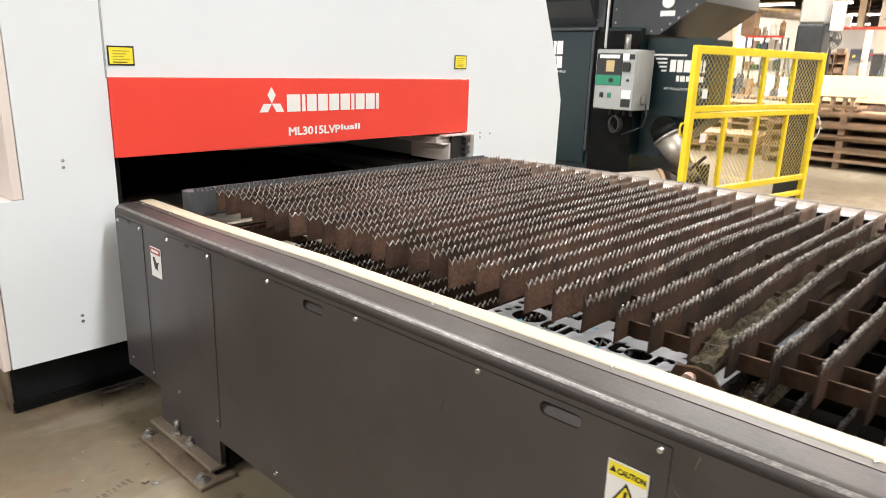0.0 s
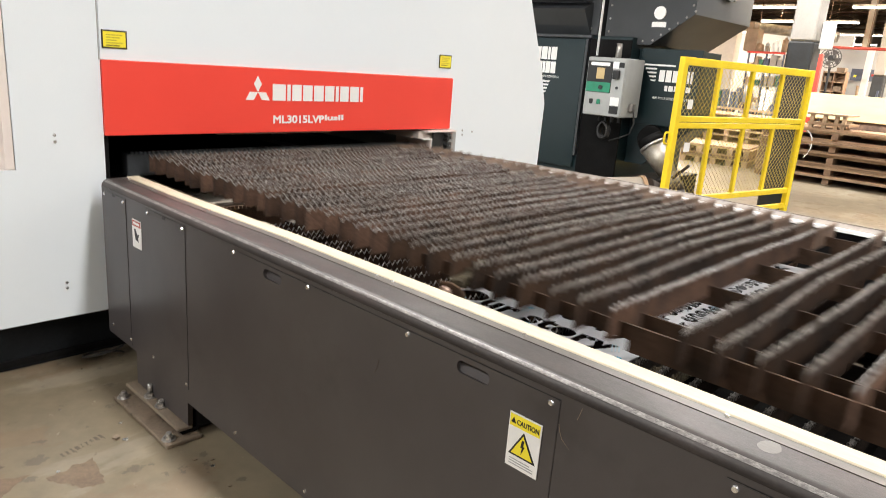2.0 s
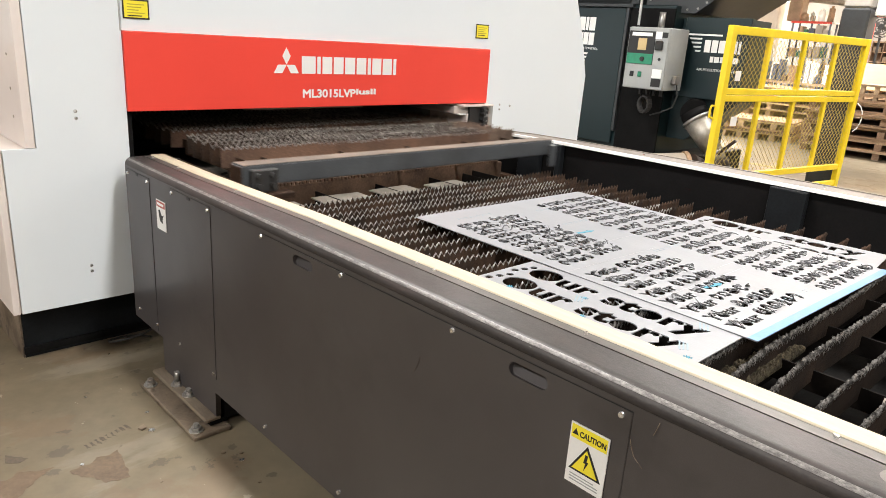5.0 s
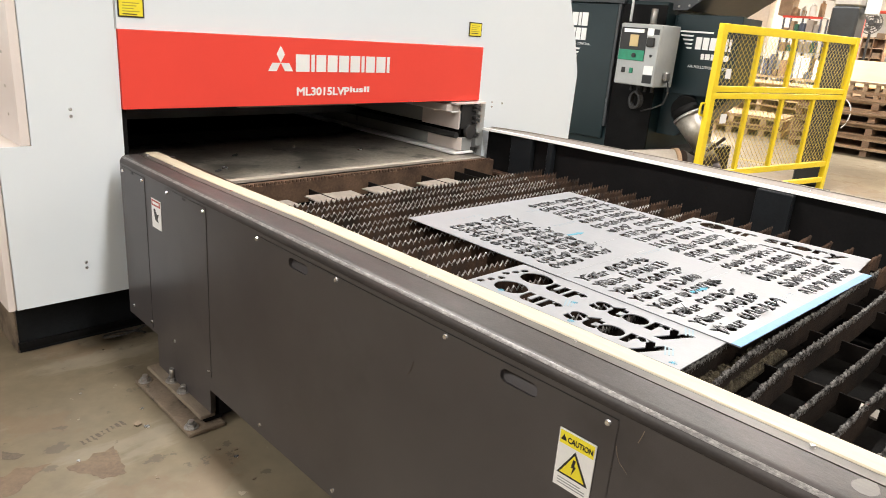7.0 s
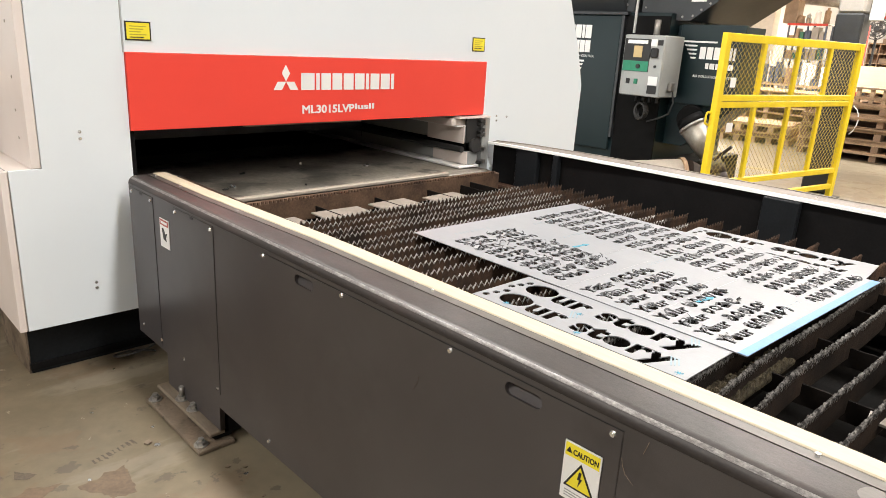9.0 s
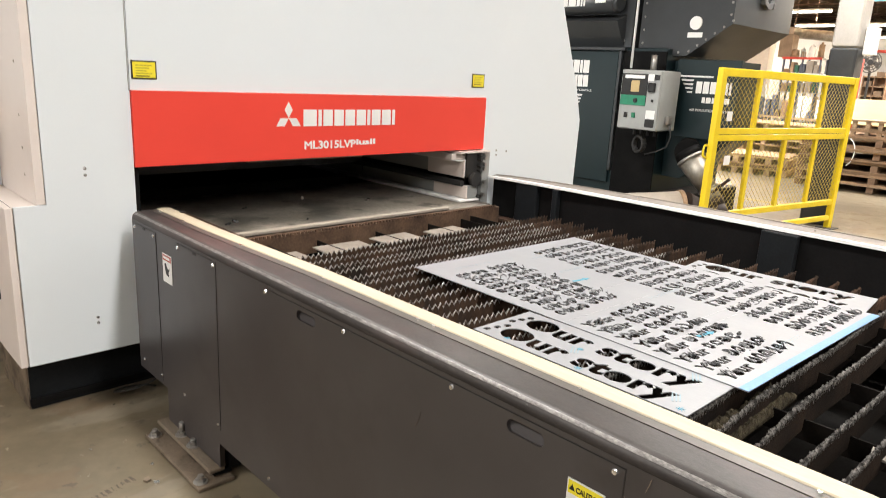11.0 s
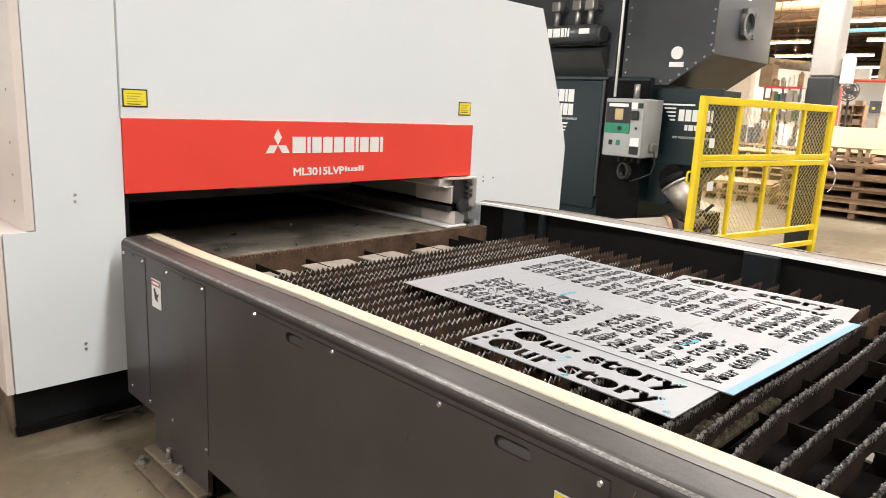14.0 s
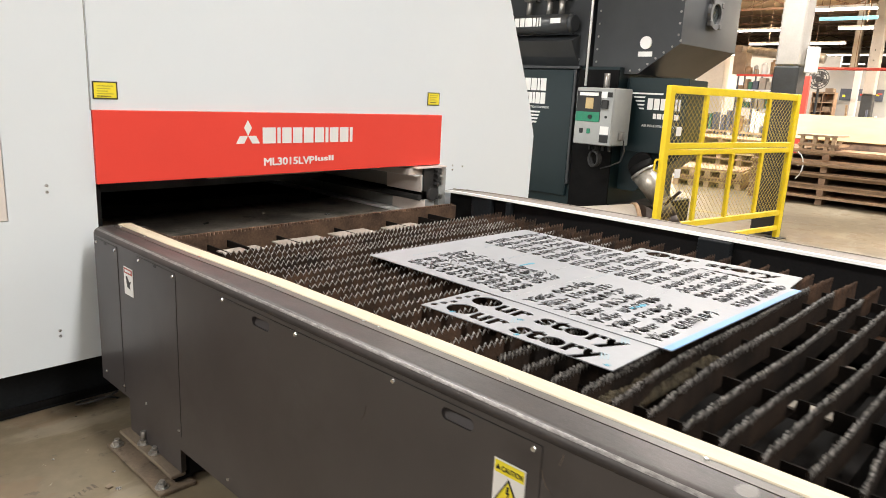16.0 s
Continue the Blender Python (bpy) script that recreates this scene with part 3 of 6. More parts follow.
def inside(p, poly):
    hit = False
    for a, b in zip(poly, poly[1:] + poly[:1]):
        if (a.y > p.y) != (b.y > p.y) and p.x < (b.x - a.x) * (p.y - a.y) / (b.y - a.y) + a.x:
            hit = not hit
    return hit


def flat_mesh(polys, thick):
    """A plate from nested outlines: what lies in an odd number of them is filled."""
    cu = bpy.data.curves.new("tmp", "CURVE")
    cu.dimensions, cu.fill_mode, cu.extrude = "2D", "BOTH", thick / 2
    for poly in polys:
        s = cu.splines.new("POLY")
        s.points.add(len(poly) - 1)
        for q, p in zip(s.points, poly):
            q.co = (p[0], p[1], 0, 1)
        s.use_cyclic_u = True
    ob = new("tmp", cu)
    bpy.context.view_layer.update()
    dg = bpy.context.evaluated_depsgraph_get()
    me = bpy.data.meshes.new_from_object(ob.evaluated_get(dg))
    b = bmesh.new()
    b.from_mesh(me)
    bpy.data.objects.remove(ob)
    bpy.data.curves.remove(cu)
    bpy.data.meshes.remove(me)
    return b


def lettering(body, size, m, material, parent, name="lettering", fat=0.0, thick=0.0016, width=None, label=""):
    """Letters on a plane given by the matrix m: x along the line, y up, z out of the surface."""
    polys = outlines(body, size, fat)
    b = flat_mesh(polys, thick)
    if width:
        lo, hi = min(v.co.x for v in b.verts), max(v.co.x for v in b.verts)
        bmesh.ops.scale(b, vec=(width / (hi - lo), 1, 1), verts=b.verts)
    b.transform(m)
    return part(name, b, material, parent, label)


def blocks(widths, height, gap, m, material, parent, name="word_block", thick=0.0016):
    """A word as plain blocks, each a part."""
    x = 0.0
    for w in widths:
        b = bx(x, x + w, 0, height, -thick / 2, thick / 2)
        b.transform(m)
        part(name, b, material, parent)
        x += w + gap


def on_y(x, y, z):
    """A plane that faces -y, at its lower left corner."""
    return Matrix(((1, 0, 0, x), (0, 0, -1, y), (0, 1, 0, z), (0, 0, 0, 1)))


def on_x(x, y, z):
    """A plane that faces -x: reading runs towards -y."""
    return Matrix(((0, 0, -1, x), (-1, 0, 0, y), (0, 1, 0, z), (0, 0, 0, 1)))


# ---- the hall ----
floor = solid("floor", bx(-16, 62, -18, 48, -0.2, 0), M["floor"], "brown stained concrete factory floor", "floor", kind="structure")
solid("ceiling", bx(-16, 62, -18, 48, 6.6, 6.8), M["ceiling"], "brown timber roof deck of the factory hall", "ceiling", kind="structure")
solid("wall_east", bx(62, 62.3, -18, 48, 0, 6.8), M["wall"], "pale painted far hall wall", "wall", kind="structure")
solid("wall_north", bx(-16, 62, 48, 48.3, 0, 6.8), M["wall"], "pale painted hall wall", "wall", kind="structure")
solid("wall_west", bx(-16.3, -16, -18, 48, 0, 6.8), M["wall"], "pale painted hall wall behind the machine", "wall", kind="structure")
solid("wall_south", bx(-16, 62, -18.3, -18, 0, 6.8), M["wall"], "pale painted hall wall", "wall", kind="structure")


# ---- the laser cutter ----
def machine():
    t = thing("laser_cutting_machine", (1.4, 2.3, 0), "large white enamelled laser cutting machine with a red front panel", "machine")
    D = 4.9
    part("plinth", bx(-0.39, 3.2, 0.15, 0.62, 0, 0.262), M["plinth"], t, "black recessed plinth")
    part("rear_plinth", bx(-0.28, 3.2, 0.621, D, 0, 0.262), M["plinth"], t)
    part("plinth_side", bx(-0.398, -0.391, 0.152, 0.61, 0.0, 0.25), M["dusty"], t, "dusty brown plinth side")
    part("plinth_lip", bx(-0.395, 3.2, 0.135, 0.15, 0.02, 0.05), M["black"], t)
    part("front_column", prism([(-0.411, 0.262), (0.06, 0.262), (0.06, 2.21), (-0.293, 2.21), (-0.293, 0.94), (-0.411, 0.94)], "y", 0.0, 0.012, 0.001), M["white"], t)
    part("edge_strip", bx(-0.330, -0.296, 0.001, 0.012, 0.942, 2.21, 0.002), M["cream"], t, "cream edge strip beside the column")
    part("column_body", bx(-0.330, 0.06, 0.0125, 0.60, 0.94, 2.21), M["cream"], t)
    part("lower_body", bx(-0.304, 0.06, 0.0125, 0.60, 0.262, 0.939), M["cream"], t)
    c = part("side_cabinet", prism([(-0.443, 0.0), (-0.4165, 0.0), (-0.4165, 0.014), (-0.306, 0.014), (-0.306, 0.60), (-0.443, 0.60)], "z", 0.262, 0.938, 0.002), M["cream"], t, "side cabinet with a dark grip slot")
    part("grip_slot", bx(-0.446, -0.4425, 0.24, 0.30, 0.50, 0.62, 0.001), M["ink"], c)
    part("ledge_gap", bx(-0.418, -0.4165, 0.02, 0.555, 0.938, 0.9395), M["ink"], c)
    part("recess_back", bx(-0.455, -0.331, 0.56, 0.60, 0.9395, 1.209), M["white"], t)
    part("window_shelf", bx(-1.3, -0.331, 0.50, 0.62, 1.21, 1.30, 0.004), M["cream"], t)
    part("shelf_lip", bx(-1.3, -0.345, 0.492, 0.499, 1.203, 1.212), M["boxgrey"], t)
    w = part("window_frame", bx(-1.3, -0.345, 0.56, 0.60, 1.301, 2.2, 0.004), M["boxgrey"], t)
    part("window_pane", bx(-1.3, -0.405, 0.545, 0.557, 1.32, 2.15), M["white"], w)
    part("left_side", bx(-0.29, -0.28, 0.601, D, 0.262, 2.16), M["cream"], t)
    for z in (1.05, 1.16, 1.29, 1.50):
        part("rivet", tube((-0.332, 0.13, z), (-0.329, 0.13, z), 0.006, seg=8), M["beige"], t)
    part("seam", bx(0.054, 0.058, -0.0015, 0.0, 1.40, 2.205), M["boxgrey"], t)
    # front above the opening, its upper corner sloping
    part("front_cover", prism([(0.062, 1.402), (2.262, 1.402), (2.262, 0.262), (3.29, 0.262), (3.31, 1.25), (3.235, 1.48), (2.92, 2.205), (0.062, 2.23)], "y", 0.0, 0.012), M["white"], t)
    part("front_panel", bx(0.062, 2.262, -0.012, 0.010, 1.075, 1.401, 0.002), M["red"], t, "red front panel with white lettering")
    part("latch_box", bx(3.285, 3.328, 0.03, 0.22, 1.02, 1.215, 0.004), M["white"], t)
    part("roof", bx(-0.30, 2.91, 0.014, D, 2.16, 2.2), M["white"], t)
    part("right_side", prism([(3.285, 0.262), (3.30, 1.25), (3.225, 1.48), (2.91, 2.2), (2.87, 2.2), (3.18, 1.47), (3.25, 1.24), (3.24, 0.262)], "y", 0.014, D), M["white"], t)
    part("back_wall", bx(-0.30, 3.2, D - 0.04, D, 0.262, 2.16), M["white"], t)
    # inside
    # shade is in the black linings; right lining and floor are lightened for light inside
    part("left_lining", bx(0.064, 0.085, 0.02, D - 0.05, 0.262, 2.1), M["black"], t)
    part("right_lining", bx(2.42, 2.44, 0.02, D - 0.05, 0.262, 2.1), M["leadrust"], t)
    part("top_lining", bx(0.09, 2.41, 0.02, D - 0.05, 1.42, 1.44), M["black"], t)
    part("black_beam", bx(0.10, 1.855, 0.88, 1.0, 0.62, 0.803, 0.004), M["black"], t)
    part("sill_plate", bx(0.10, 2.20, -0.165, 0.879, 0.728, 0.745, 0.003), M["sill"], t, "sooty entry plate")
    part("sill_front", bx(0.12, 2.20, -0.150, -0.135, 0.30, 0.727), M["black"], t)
    part("sill_strip", bx(0.33, 1.82, -0.178, -0.143, 0.7455, 0.764, 0.003), M["beige"], t, "bright steel strip")
    for k, (x, y) in enumerate(((0.52, 0.10), (0.60, 0.12), (0.95, 0.02), (1.55, 0.30), (0.40, 0.30), (1.25, 0.55), (0.78, 0.42))):
        part("swarf", tube((x, y, 0.7455), (x + 0.03 * math.cos(k * 2.1), y + 0.03 * math.sin(k * 2.1), 0.752), 0.006 + 0.003 * (k % 2), seg=5), M["bright"] if k % 2 else M["rubber"], t)
    part("brush_rail", bx(0.62, 1.32, 0.035, 0.060, 1.062, 1.074), M["beige"], t, "pale rail under the front panel")
    part("inner_plate", bx(1.0, 1.5, 1.02, 1.04, 1.06, 1.16), M["rust"], t)
    part("inner_floor", bx(0.10, 2.40, 1.001, 4.7, 0.60, 0.62), M["leadrust"], t, "rusty floor of the cutting bay")
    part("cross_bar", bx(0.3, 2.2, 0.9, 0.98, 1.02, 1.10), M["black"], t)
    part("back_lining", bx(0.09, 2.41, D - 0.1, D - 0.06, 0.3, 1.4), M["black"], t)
    # guide rail on the far side of the opening
    part("guide_panel", bx(2.085, 2.20, -0.02, 1.7, 0.905, 1.005, 0.003), M["boxgrey"], t, "grey steel guide panel")
    part("guide_lip", bx(2.02, 2.20, -0.02, 1.7, 1.0055, 1.012), M["decal"], t)
    part("lower_guide", bx(2.10, 2.20, -0.04, 1.9, 0.765, 0.850, 0.004), M["boxgrey"], t, "grey steel guide panel")
    part("guide_foot", bx(2.02, 2.20, -0.06, 1.9, 0.750, 0.764, 0.003), M["decal"], t)
    part("chain", tube((2.075, -0.02, 0.862), (2.075, 1.9, 0.862), 0.02, seg=8), M["rubber"], t, "greasy black drive chain")
    part("chain_run", bx(2.10, 2.19, -0.03, 1.9, 0.851, 0.904), M["black"], t)
    part("cover_box", bx(1.99, 2.20, 0.0, 0.32, 1.0125, 1.056, 0.003), M["cream"], t, "grey sheet steel cover")
    part("guide_end", bx(2.075, 2.084, -0.03, 0.31, 0.900, 1.0125, 0.002), M["cream"], t, "bright bent end of the guide panel")
    part("lower_guide_end", bx(2.088, 2.099, -0.05, 0.26, 0.768, 0.848, 0.002), M["cream"], t)
    part("fixing_tab", prism([(1.55, 1.0125), (1.66, 1.0125), (1.645, 1.045), (1.60, 1.058), (1.56, 1.04)], "y", 0.74, 0.75), M["cream"], t)
    part("cover_top", bx(2.02, 2.29, -0.05, 0.25, 1.058, 1.068), M["cream"], t)
    part("bracket", bx(2.235, 2.30, -0.040, -0.002, 0.70, 1.057, 0.003), M["boxgrey"], t, "grey end plate with bolts")
    part("sprocket_guard", tube((2.165, -0.06, 0.885), (2.165, -0.022, 0.885), 0.045, seg=14), M["rubber"], t)
    part("chain_plate", bx(2.10, 2.234, -0.03, -0.012, 0.852, 1.056), M["rubber"], t)
    for z in (0.775, 0.86, 0.945, 0.975, 1.015, 1.042):
        for x in (2.200, 2.238):
            part("bolt", tube((x, -0.066, z + 0.2 * (x - 2.2)), (x, -0.032, z + 0.2 * (x - 2.2)), 0.0125, seg=8), M["steel"] if x > 2.21 else M["rubber"], t)
    for x, z in ((-0.14, 1.081), (-0.14, 1.053), (-0.133, 0.425), (-0.133, 0.40), (2.40, 1.06), (2.40, 1.03), (2.50, 1.05)):
        screw(x, -0.001, z, "y", t, 0.008)
    # notices
    for x0, x1, z0, z1 in ((0.070, 0.177, 1.449, 1.526), (2.130, 2.240, 1.461, 1.544)):
        n = part("notice", bx(x0, x1, -0.003, -0.0005, z0, z1), M["ink"], t, "yellow notice with a black border")
        part("notice_face", bx(x0 + 0.006, x1 - 0.006, -0.0045, -0.0031, z0 + 0.006, z1 - 0.006), M["label_yellow"], n)
        for k in range(5):
            part("print_line", bx(x0 + 0.018, x1 - 0.02 - 0.012 * (k % 3), -0.0055, -0.0046, z1 - 0.022 - 0.011 * k, z1 - 0.018 - 0.011 * k), M["label_print"] if k < 4 else M["ink"], n)
    # emblem: three lozenges, and the maker's word as plain blocks
    e = None
    for a in (90, 210, 330):
        c = Vector((0.819 + 0.0405 * math.cos(radians(a)), 1.2815 + 0.0405 * math.sin(radians(a))))
        d = Vector((math.cos(radians(a)), math.sin(radians(a))))
        w = Vector((-d.y, d.x)) * 0.0228
        e = prism([tuple(c + d * 0.040), tuple(c + w), tuple(c - d * 0.040), tuple(c - w)], "y", -0.0142, -0.0125, bm=e)
    part("emblem", e, M["decal"], t, "white emblem of three lozenges")
    x = 0.905
    for w in (0.079, 0.020, 0.058, 0.060, 0.063, 0.062, 0.020, 0.060, 0.063, 0.020):
        part("word_block", bx(x, x + w, -0.0142, -0.0125, 1.240, 1.324), M["decal"], t)
        x += w + 0.0108
    lettering("ML3015LVP", 0.056, on_y(0.908, -0.0133, 1.124), M["decal"], t, fat=0.0016, width=0.325, label="white model lettering")
    lettering("lusII", 0.040, on_y(1.238, -0.0133, 1.137), M["decal"], t, fat=0.0014, width=0.13, label="white model lettering")


machine()


# ---- the pallet changer ----
def near_guard():
    t = thing("side_guard", (0.1, -2.2, 0), "long charcoal sheet-steel side guard of the pallet changer", "machine guard")
    Y1 = -4.6
    turn = Matrix(((0, 0, 1, 0.01), (1, 0, 0, 0), (0, 1, 0, 0), (0, 0, 0, 1)))
    slots = (-1.46, -2.285, -3.09, -3.93)

    def slot(y, r=0.0155, half=0.05):
        right = [Vector((y + half - r + r * math.cos(a), 0.830 + r * math.sin(a))) for a in np.linspace(-math.pi / 2, math.pi / 2, 8)]
        return right + [Vector((y - half + r + r * math.cos(a), 0.830 + r * math.sin(a))) for a in np.linspace(math.pi / 2, math.pi * 1.5, 8)]

    bm = flat_mesh([[(-0.105, 0.20), (-0.40, 0.20), (-0.40, 0.055), (-0.87, 0.055), (-0.87, 0.155), (Y1, 0.155), (Y1, 0.872), (-0.105, 0.872)]] + [slot(y) for y in slots], 0.02)
    bm.transform(turn)
    part("side_panel", bm, M["guard"], t)
    # the cap, its angle and the wear strip draw in towards the machine
    bends = ((-0.105, -0.026), (-0.60, -0.026), (-0.95, -0.014), (-1.30, 0.0), (Y1, 0.0))

    def drawn(profile, free=()):
        """A profile of x and z drawn along the guard; the points named in free follow the bend."""
        q = bmesh.new()
        rings = [[q.verts.new((x + (o if i in free else 0.0), y, z)) for i, (x, z) in enumerate(profile)] for y, o in bends]
        n = len(profile)
        for r0, r1 in zip(rings, rings[1:]):
            for i in range(n):
                q.faces.new((r0[i], r0[(i + 1) % n], r1[(i + 1) % n], r1[i]))
        q.faces.new(rings[0])
        q.faces.new(rings[-1][::-1])
        bmesh.ops.recalc_face_normals(q, faces=q.faces)
        return q

    arc = [(0.030 - 0.030 * math.cos(a), 0.8725 + 0.030 * math.sin(a)) for a in np.linspace(0, math.pi / 2, 11)]
    # narrow strip on the bend that carries the painted highlight and the wear
    sheen_arc = [(0.030 - 0.0303 * math.cos(a), 0.8725 + 0.0303 * math.sin(a)) for a in np.linspace(math.radians(43), math.radians(62), 6)]
    edge = part("rubbed_edge", prism(sheen_arc + [(0.024, 0.892), (0.012, 0.885)], "y", -0.106, Y1 + 0.001), M["sheen_edge"], t, "bright line along the rounded edge, painted highlight with rub wear")
    cap = part("top_cap", drawn(arc + [(0.1015, 0.9025), (0.1015, 0.885), (0.024, 0.8726)], (11, 12)), M["guard_top"], t, "scuffed satin top cap with a rounded edge")
    for o in (cap, edge):
        for p in o.data.polygons:
            p.use_smooth = True
        o.data.set_sharp_from_angle(angle=radians(30))
    part("angle", drawn([(0.1055, 0.885), (0.1055, 0.9030), (0.1325, 0.9030), (0.1325, 0.885)], range(4)), M["angle"], t)
    part("wear_strip", drawn([(0.133, 0.884), (0.133, 0.9035), (0.136, 0.9062), (0.186, 0.9062), (0.190, 0.902), (0.190, 0.884)], range(6)), M["wood_strip"], t, "pale yellow wear strip")
    part("inner_flange", bx(0.191, 0.226, Y1, -0.105, 0.80, 0.880), M["rust"], t)
    # inner wall near-black: shade beside the pallets is put into its colour
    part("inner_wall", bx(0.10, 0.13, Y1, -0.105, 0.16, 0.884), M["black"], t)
    part("end_plate", bx(0.021, 0.226, -0.121, -0.106, 0.2, 0.884), M["guard"], t)
    # doors in the side, outlined by narrow gaps
    for y0, y1, z0, z1 in ((-0.122, -0.36, 0.215, 0.862), (-0.555, -0.885, 0.215, 0.864), (-1.225, -2.52, 0.165, 0.860), (-2.86, -4.15, 0.165, 0.860)):
        bm = flat_mesh([[(y1 + 0.0015, z0), (y0 - 0.0015, z0), (y0 - 0.0015, z1 - 0.002), (y1 + 0.0015, z1 - 0.002)]] + [slot(y) for y in slots if y1 < y < y0], 0.003)
        bm.transform(turn @ Matrix.Translation((0, 0, -0.0107)))
        d = part("access_panel", bm, M["guard"], t)
        part("gap", bx(-0.0012, 0.0006, y1, y0, z1 - 0.002, z1), M["ink"], d)
        part("gap", bx(-0.0018, 0.0006, y1, y1 + 0.0014, z0, z1 - 0.0021), M["guard"], d)
        part("gap", bx(-0.0018, 0.0006, y0 - 0.0014, y0, z0, z1 - 0.0021), M["guard"], d)
        if y0 - y1 < 0.5:
            part("catch", bx(-0.0045, -0.0033, (y0 + y1) / 2 - 0.012, (y0 + y1) / 2 + 0.012, z1 - 0.012, z1 - 0.002), M["ink"], d)
        else:
            for y in slots:
                if y1 < y < y0:
                    part("finger_slot", prism([(0.003, 0.812), (0.017, 0.840), (0.0195, 0.840), (0.0195, 0.812)], "y", y - 0.055, y + 0.055), M["guard"], d, "sloping floor of a finger slot")
    for y, z in ((-0.140, 0.845), (-0.34, 0.845), (-0.575, 0.848), (-0.868, 0.848), (-1.231, 0.850), (-1.647, 0.850), (-2.068, 0.849), (-2.50, 0.846), (-2.877, 0.846), (-3.30, 0.846), (-0.165, 0.249), (-0.356, 0.243), (-0.578, 0.242), (-0.870, 0.235), (-1.237, 0.195), (-1.657, 0.186), (-2.08, 0.186)):
        screw(-0.0033, y, z, "x", t, 0.0075)
    for y in (-0.16, -0.40, -0.86, -1.358, -1.80, -1.865, -2.324, -2.80, -3.28):
        screw(0.124 + float(np.interp(y, (-1.30, -0.60), (0.0, -0.026))), y, 0.9035, "z", t, 0.0058)
    part("tape_patch", prism([(0.062, -2.878), (0.072, -2.8745), (0.082, -2.8755), (0.094, -2.880), (0.1012, -2.888), (0.1012, -2.9025), (0.090, -2.909), (0.077, -2.913), (0.066, -2.911), (0.056, -2.904), (0.053, -2.893), (0.056, -2.884)], "z", 0.9026, 0.9029), M["angle"], t, "grey patch of tape")
    for pts in (((-2.524, 0.808), (-2.528, 0.793), (-2.535, 0.779), (-2.554, 0.765)), ((-2.564, 0.836), (-2.569, 0.852), (-2.572, 0.864)), ((-2.42, 0.78), (-2.435, 0.772)), ((-1.95, 0.70), (-1.962, 0.72), (-1.968, 0.745))):
        part("scratch", pipe([(-0.0034, y, z) for y, z in pts], 0.0007, 4), M["dusty"], t, "fine pale scratch")
    # notices
    n = part("hazard_notice", bx(-0.0022, -0.0004, -0.506, -0.420, 0.678, 0.795), M["decal"], t, "small white and red hazard notice")
    part("notice_head", bx(-0.0030, -0.0023, -0.502, -0.424, 0.768, 0.791), M["redink"], n)
    part("notice_word", bx(-0.0036, -0.0031, -0.492, -0.434, 0.775, 0.785), M["decal"], n)
    part("pictogram", prism([(-0.44, 0.755), (-0.452, 0.758), (-0.470, 0.735), (-0.488, 0.742), (-0.474, 0.720), (-0.48, 0.706), (-0.452, 0.712), (-0.446, 0.73)], "x", -0.0032, -0.0024), M["ink"], n)
    c = part("caution_notice", bx(-0.0058, -0.0036, -2.487, -2.402, 0.660, 0.788), M["decal"], t, "yellow and white caution notice")
    part("notice_head", bx(-0.0066, -0.0059, -2.484, -2.405, 0.757, 0.785), M["label_yellow"], c)
    lettering("CAUTION", 0.0165, on_x(-0.0070, -2.4235, 0.7645), M["ink"], c, "caution_word", 0.0004, 0.0008, 0.058)
    part("small_triangle", prism([(-2.4075, 0.765), (-2.4215, 0.765), (-2.4145, 0.778)], "x", -0.0072, -0.0066), M["ink"], c)
    part("triangle_border", prism([(-2.408, 0.690), (-2.480, 0.690), (-2.444, 0.752)], "x", -0.0066, -0.0059), M["ink"], c)
    part("triangle", prism([(-2.4155, 0.6945), (-2.4725, 0.6945), (-2.444, 0.7435)], "x", -0.0074, -0.0067), M["label_yellow"], c)
    part("lightning", prism([(-2.4425, 0.734), (-2.4400, 0.716), (-2.4445, 0.7165), (-2.4420, 0.699), (-2.4510, 0.7205), (-2.4465, 0.7205), (-2.4485, 0.734)], "x", -0.0082, -0.0075), M["ink"], c)
    for k in range(3):
        part("print_line", bx(-0.0066, -0.0059, -2.476 + 0.01 * (k == 2), -2.412, 0.668 + 0.006 * k, 0.670 + 0.006 * k), M["greyink"], c)


near_guard()


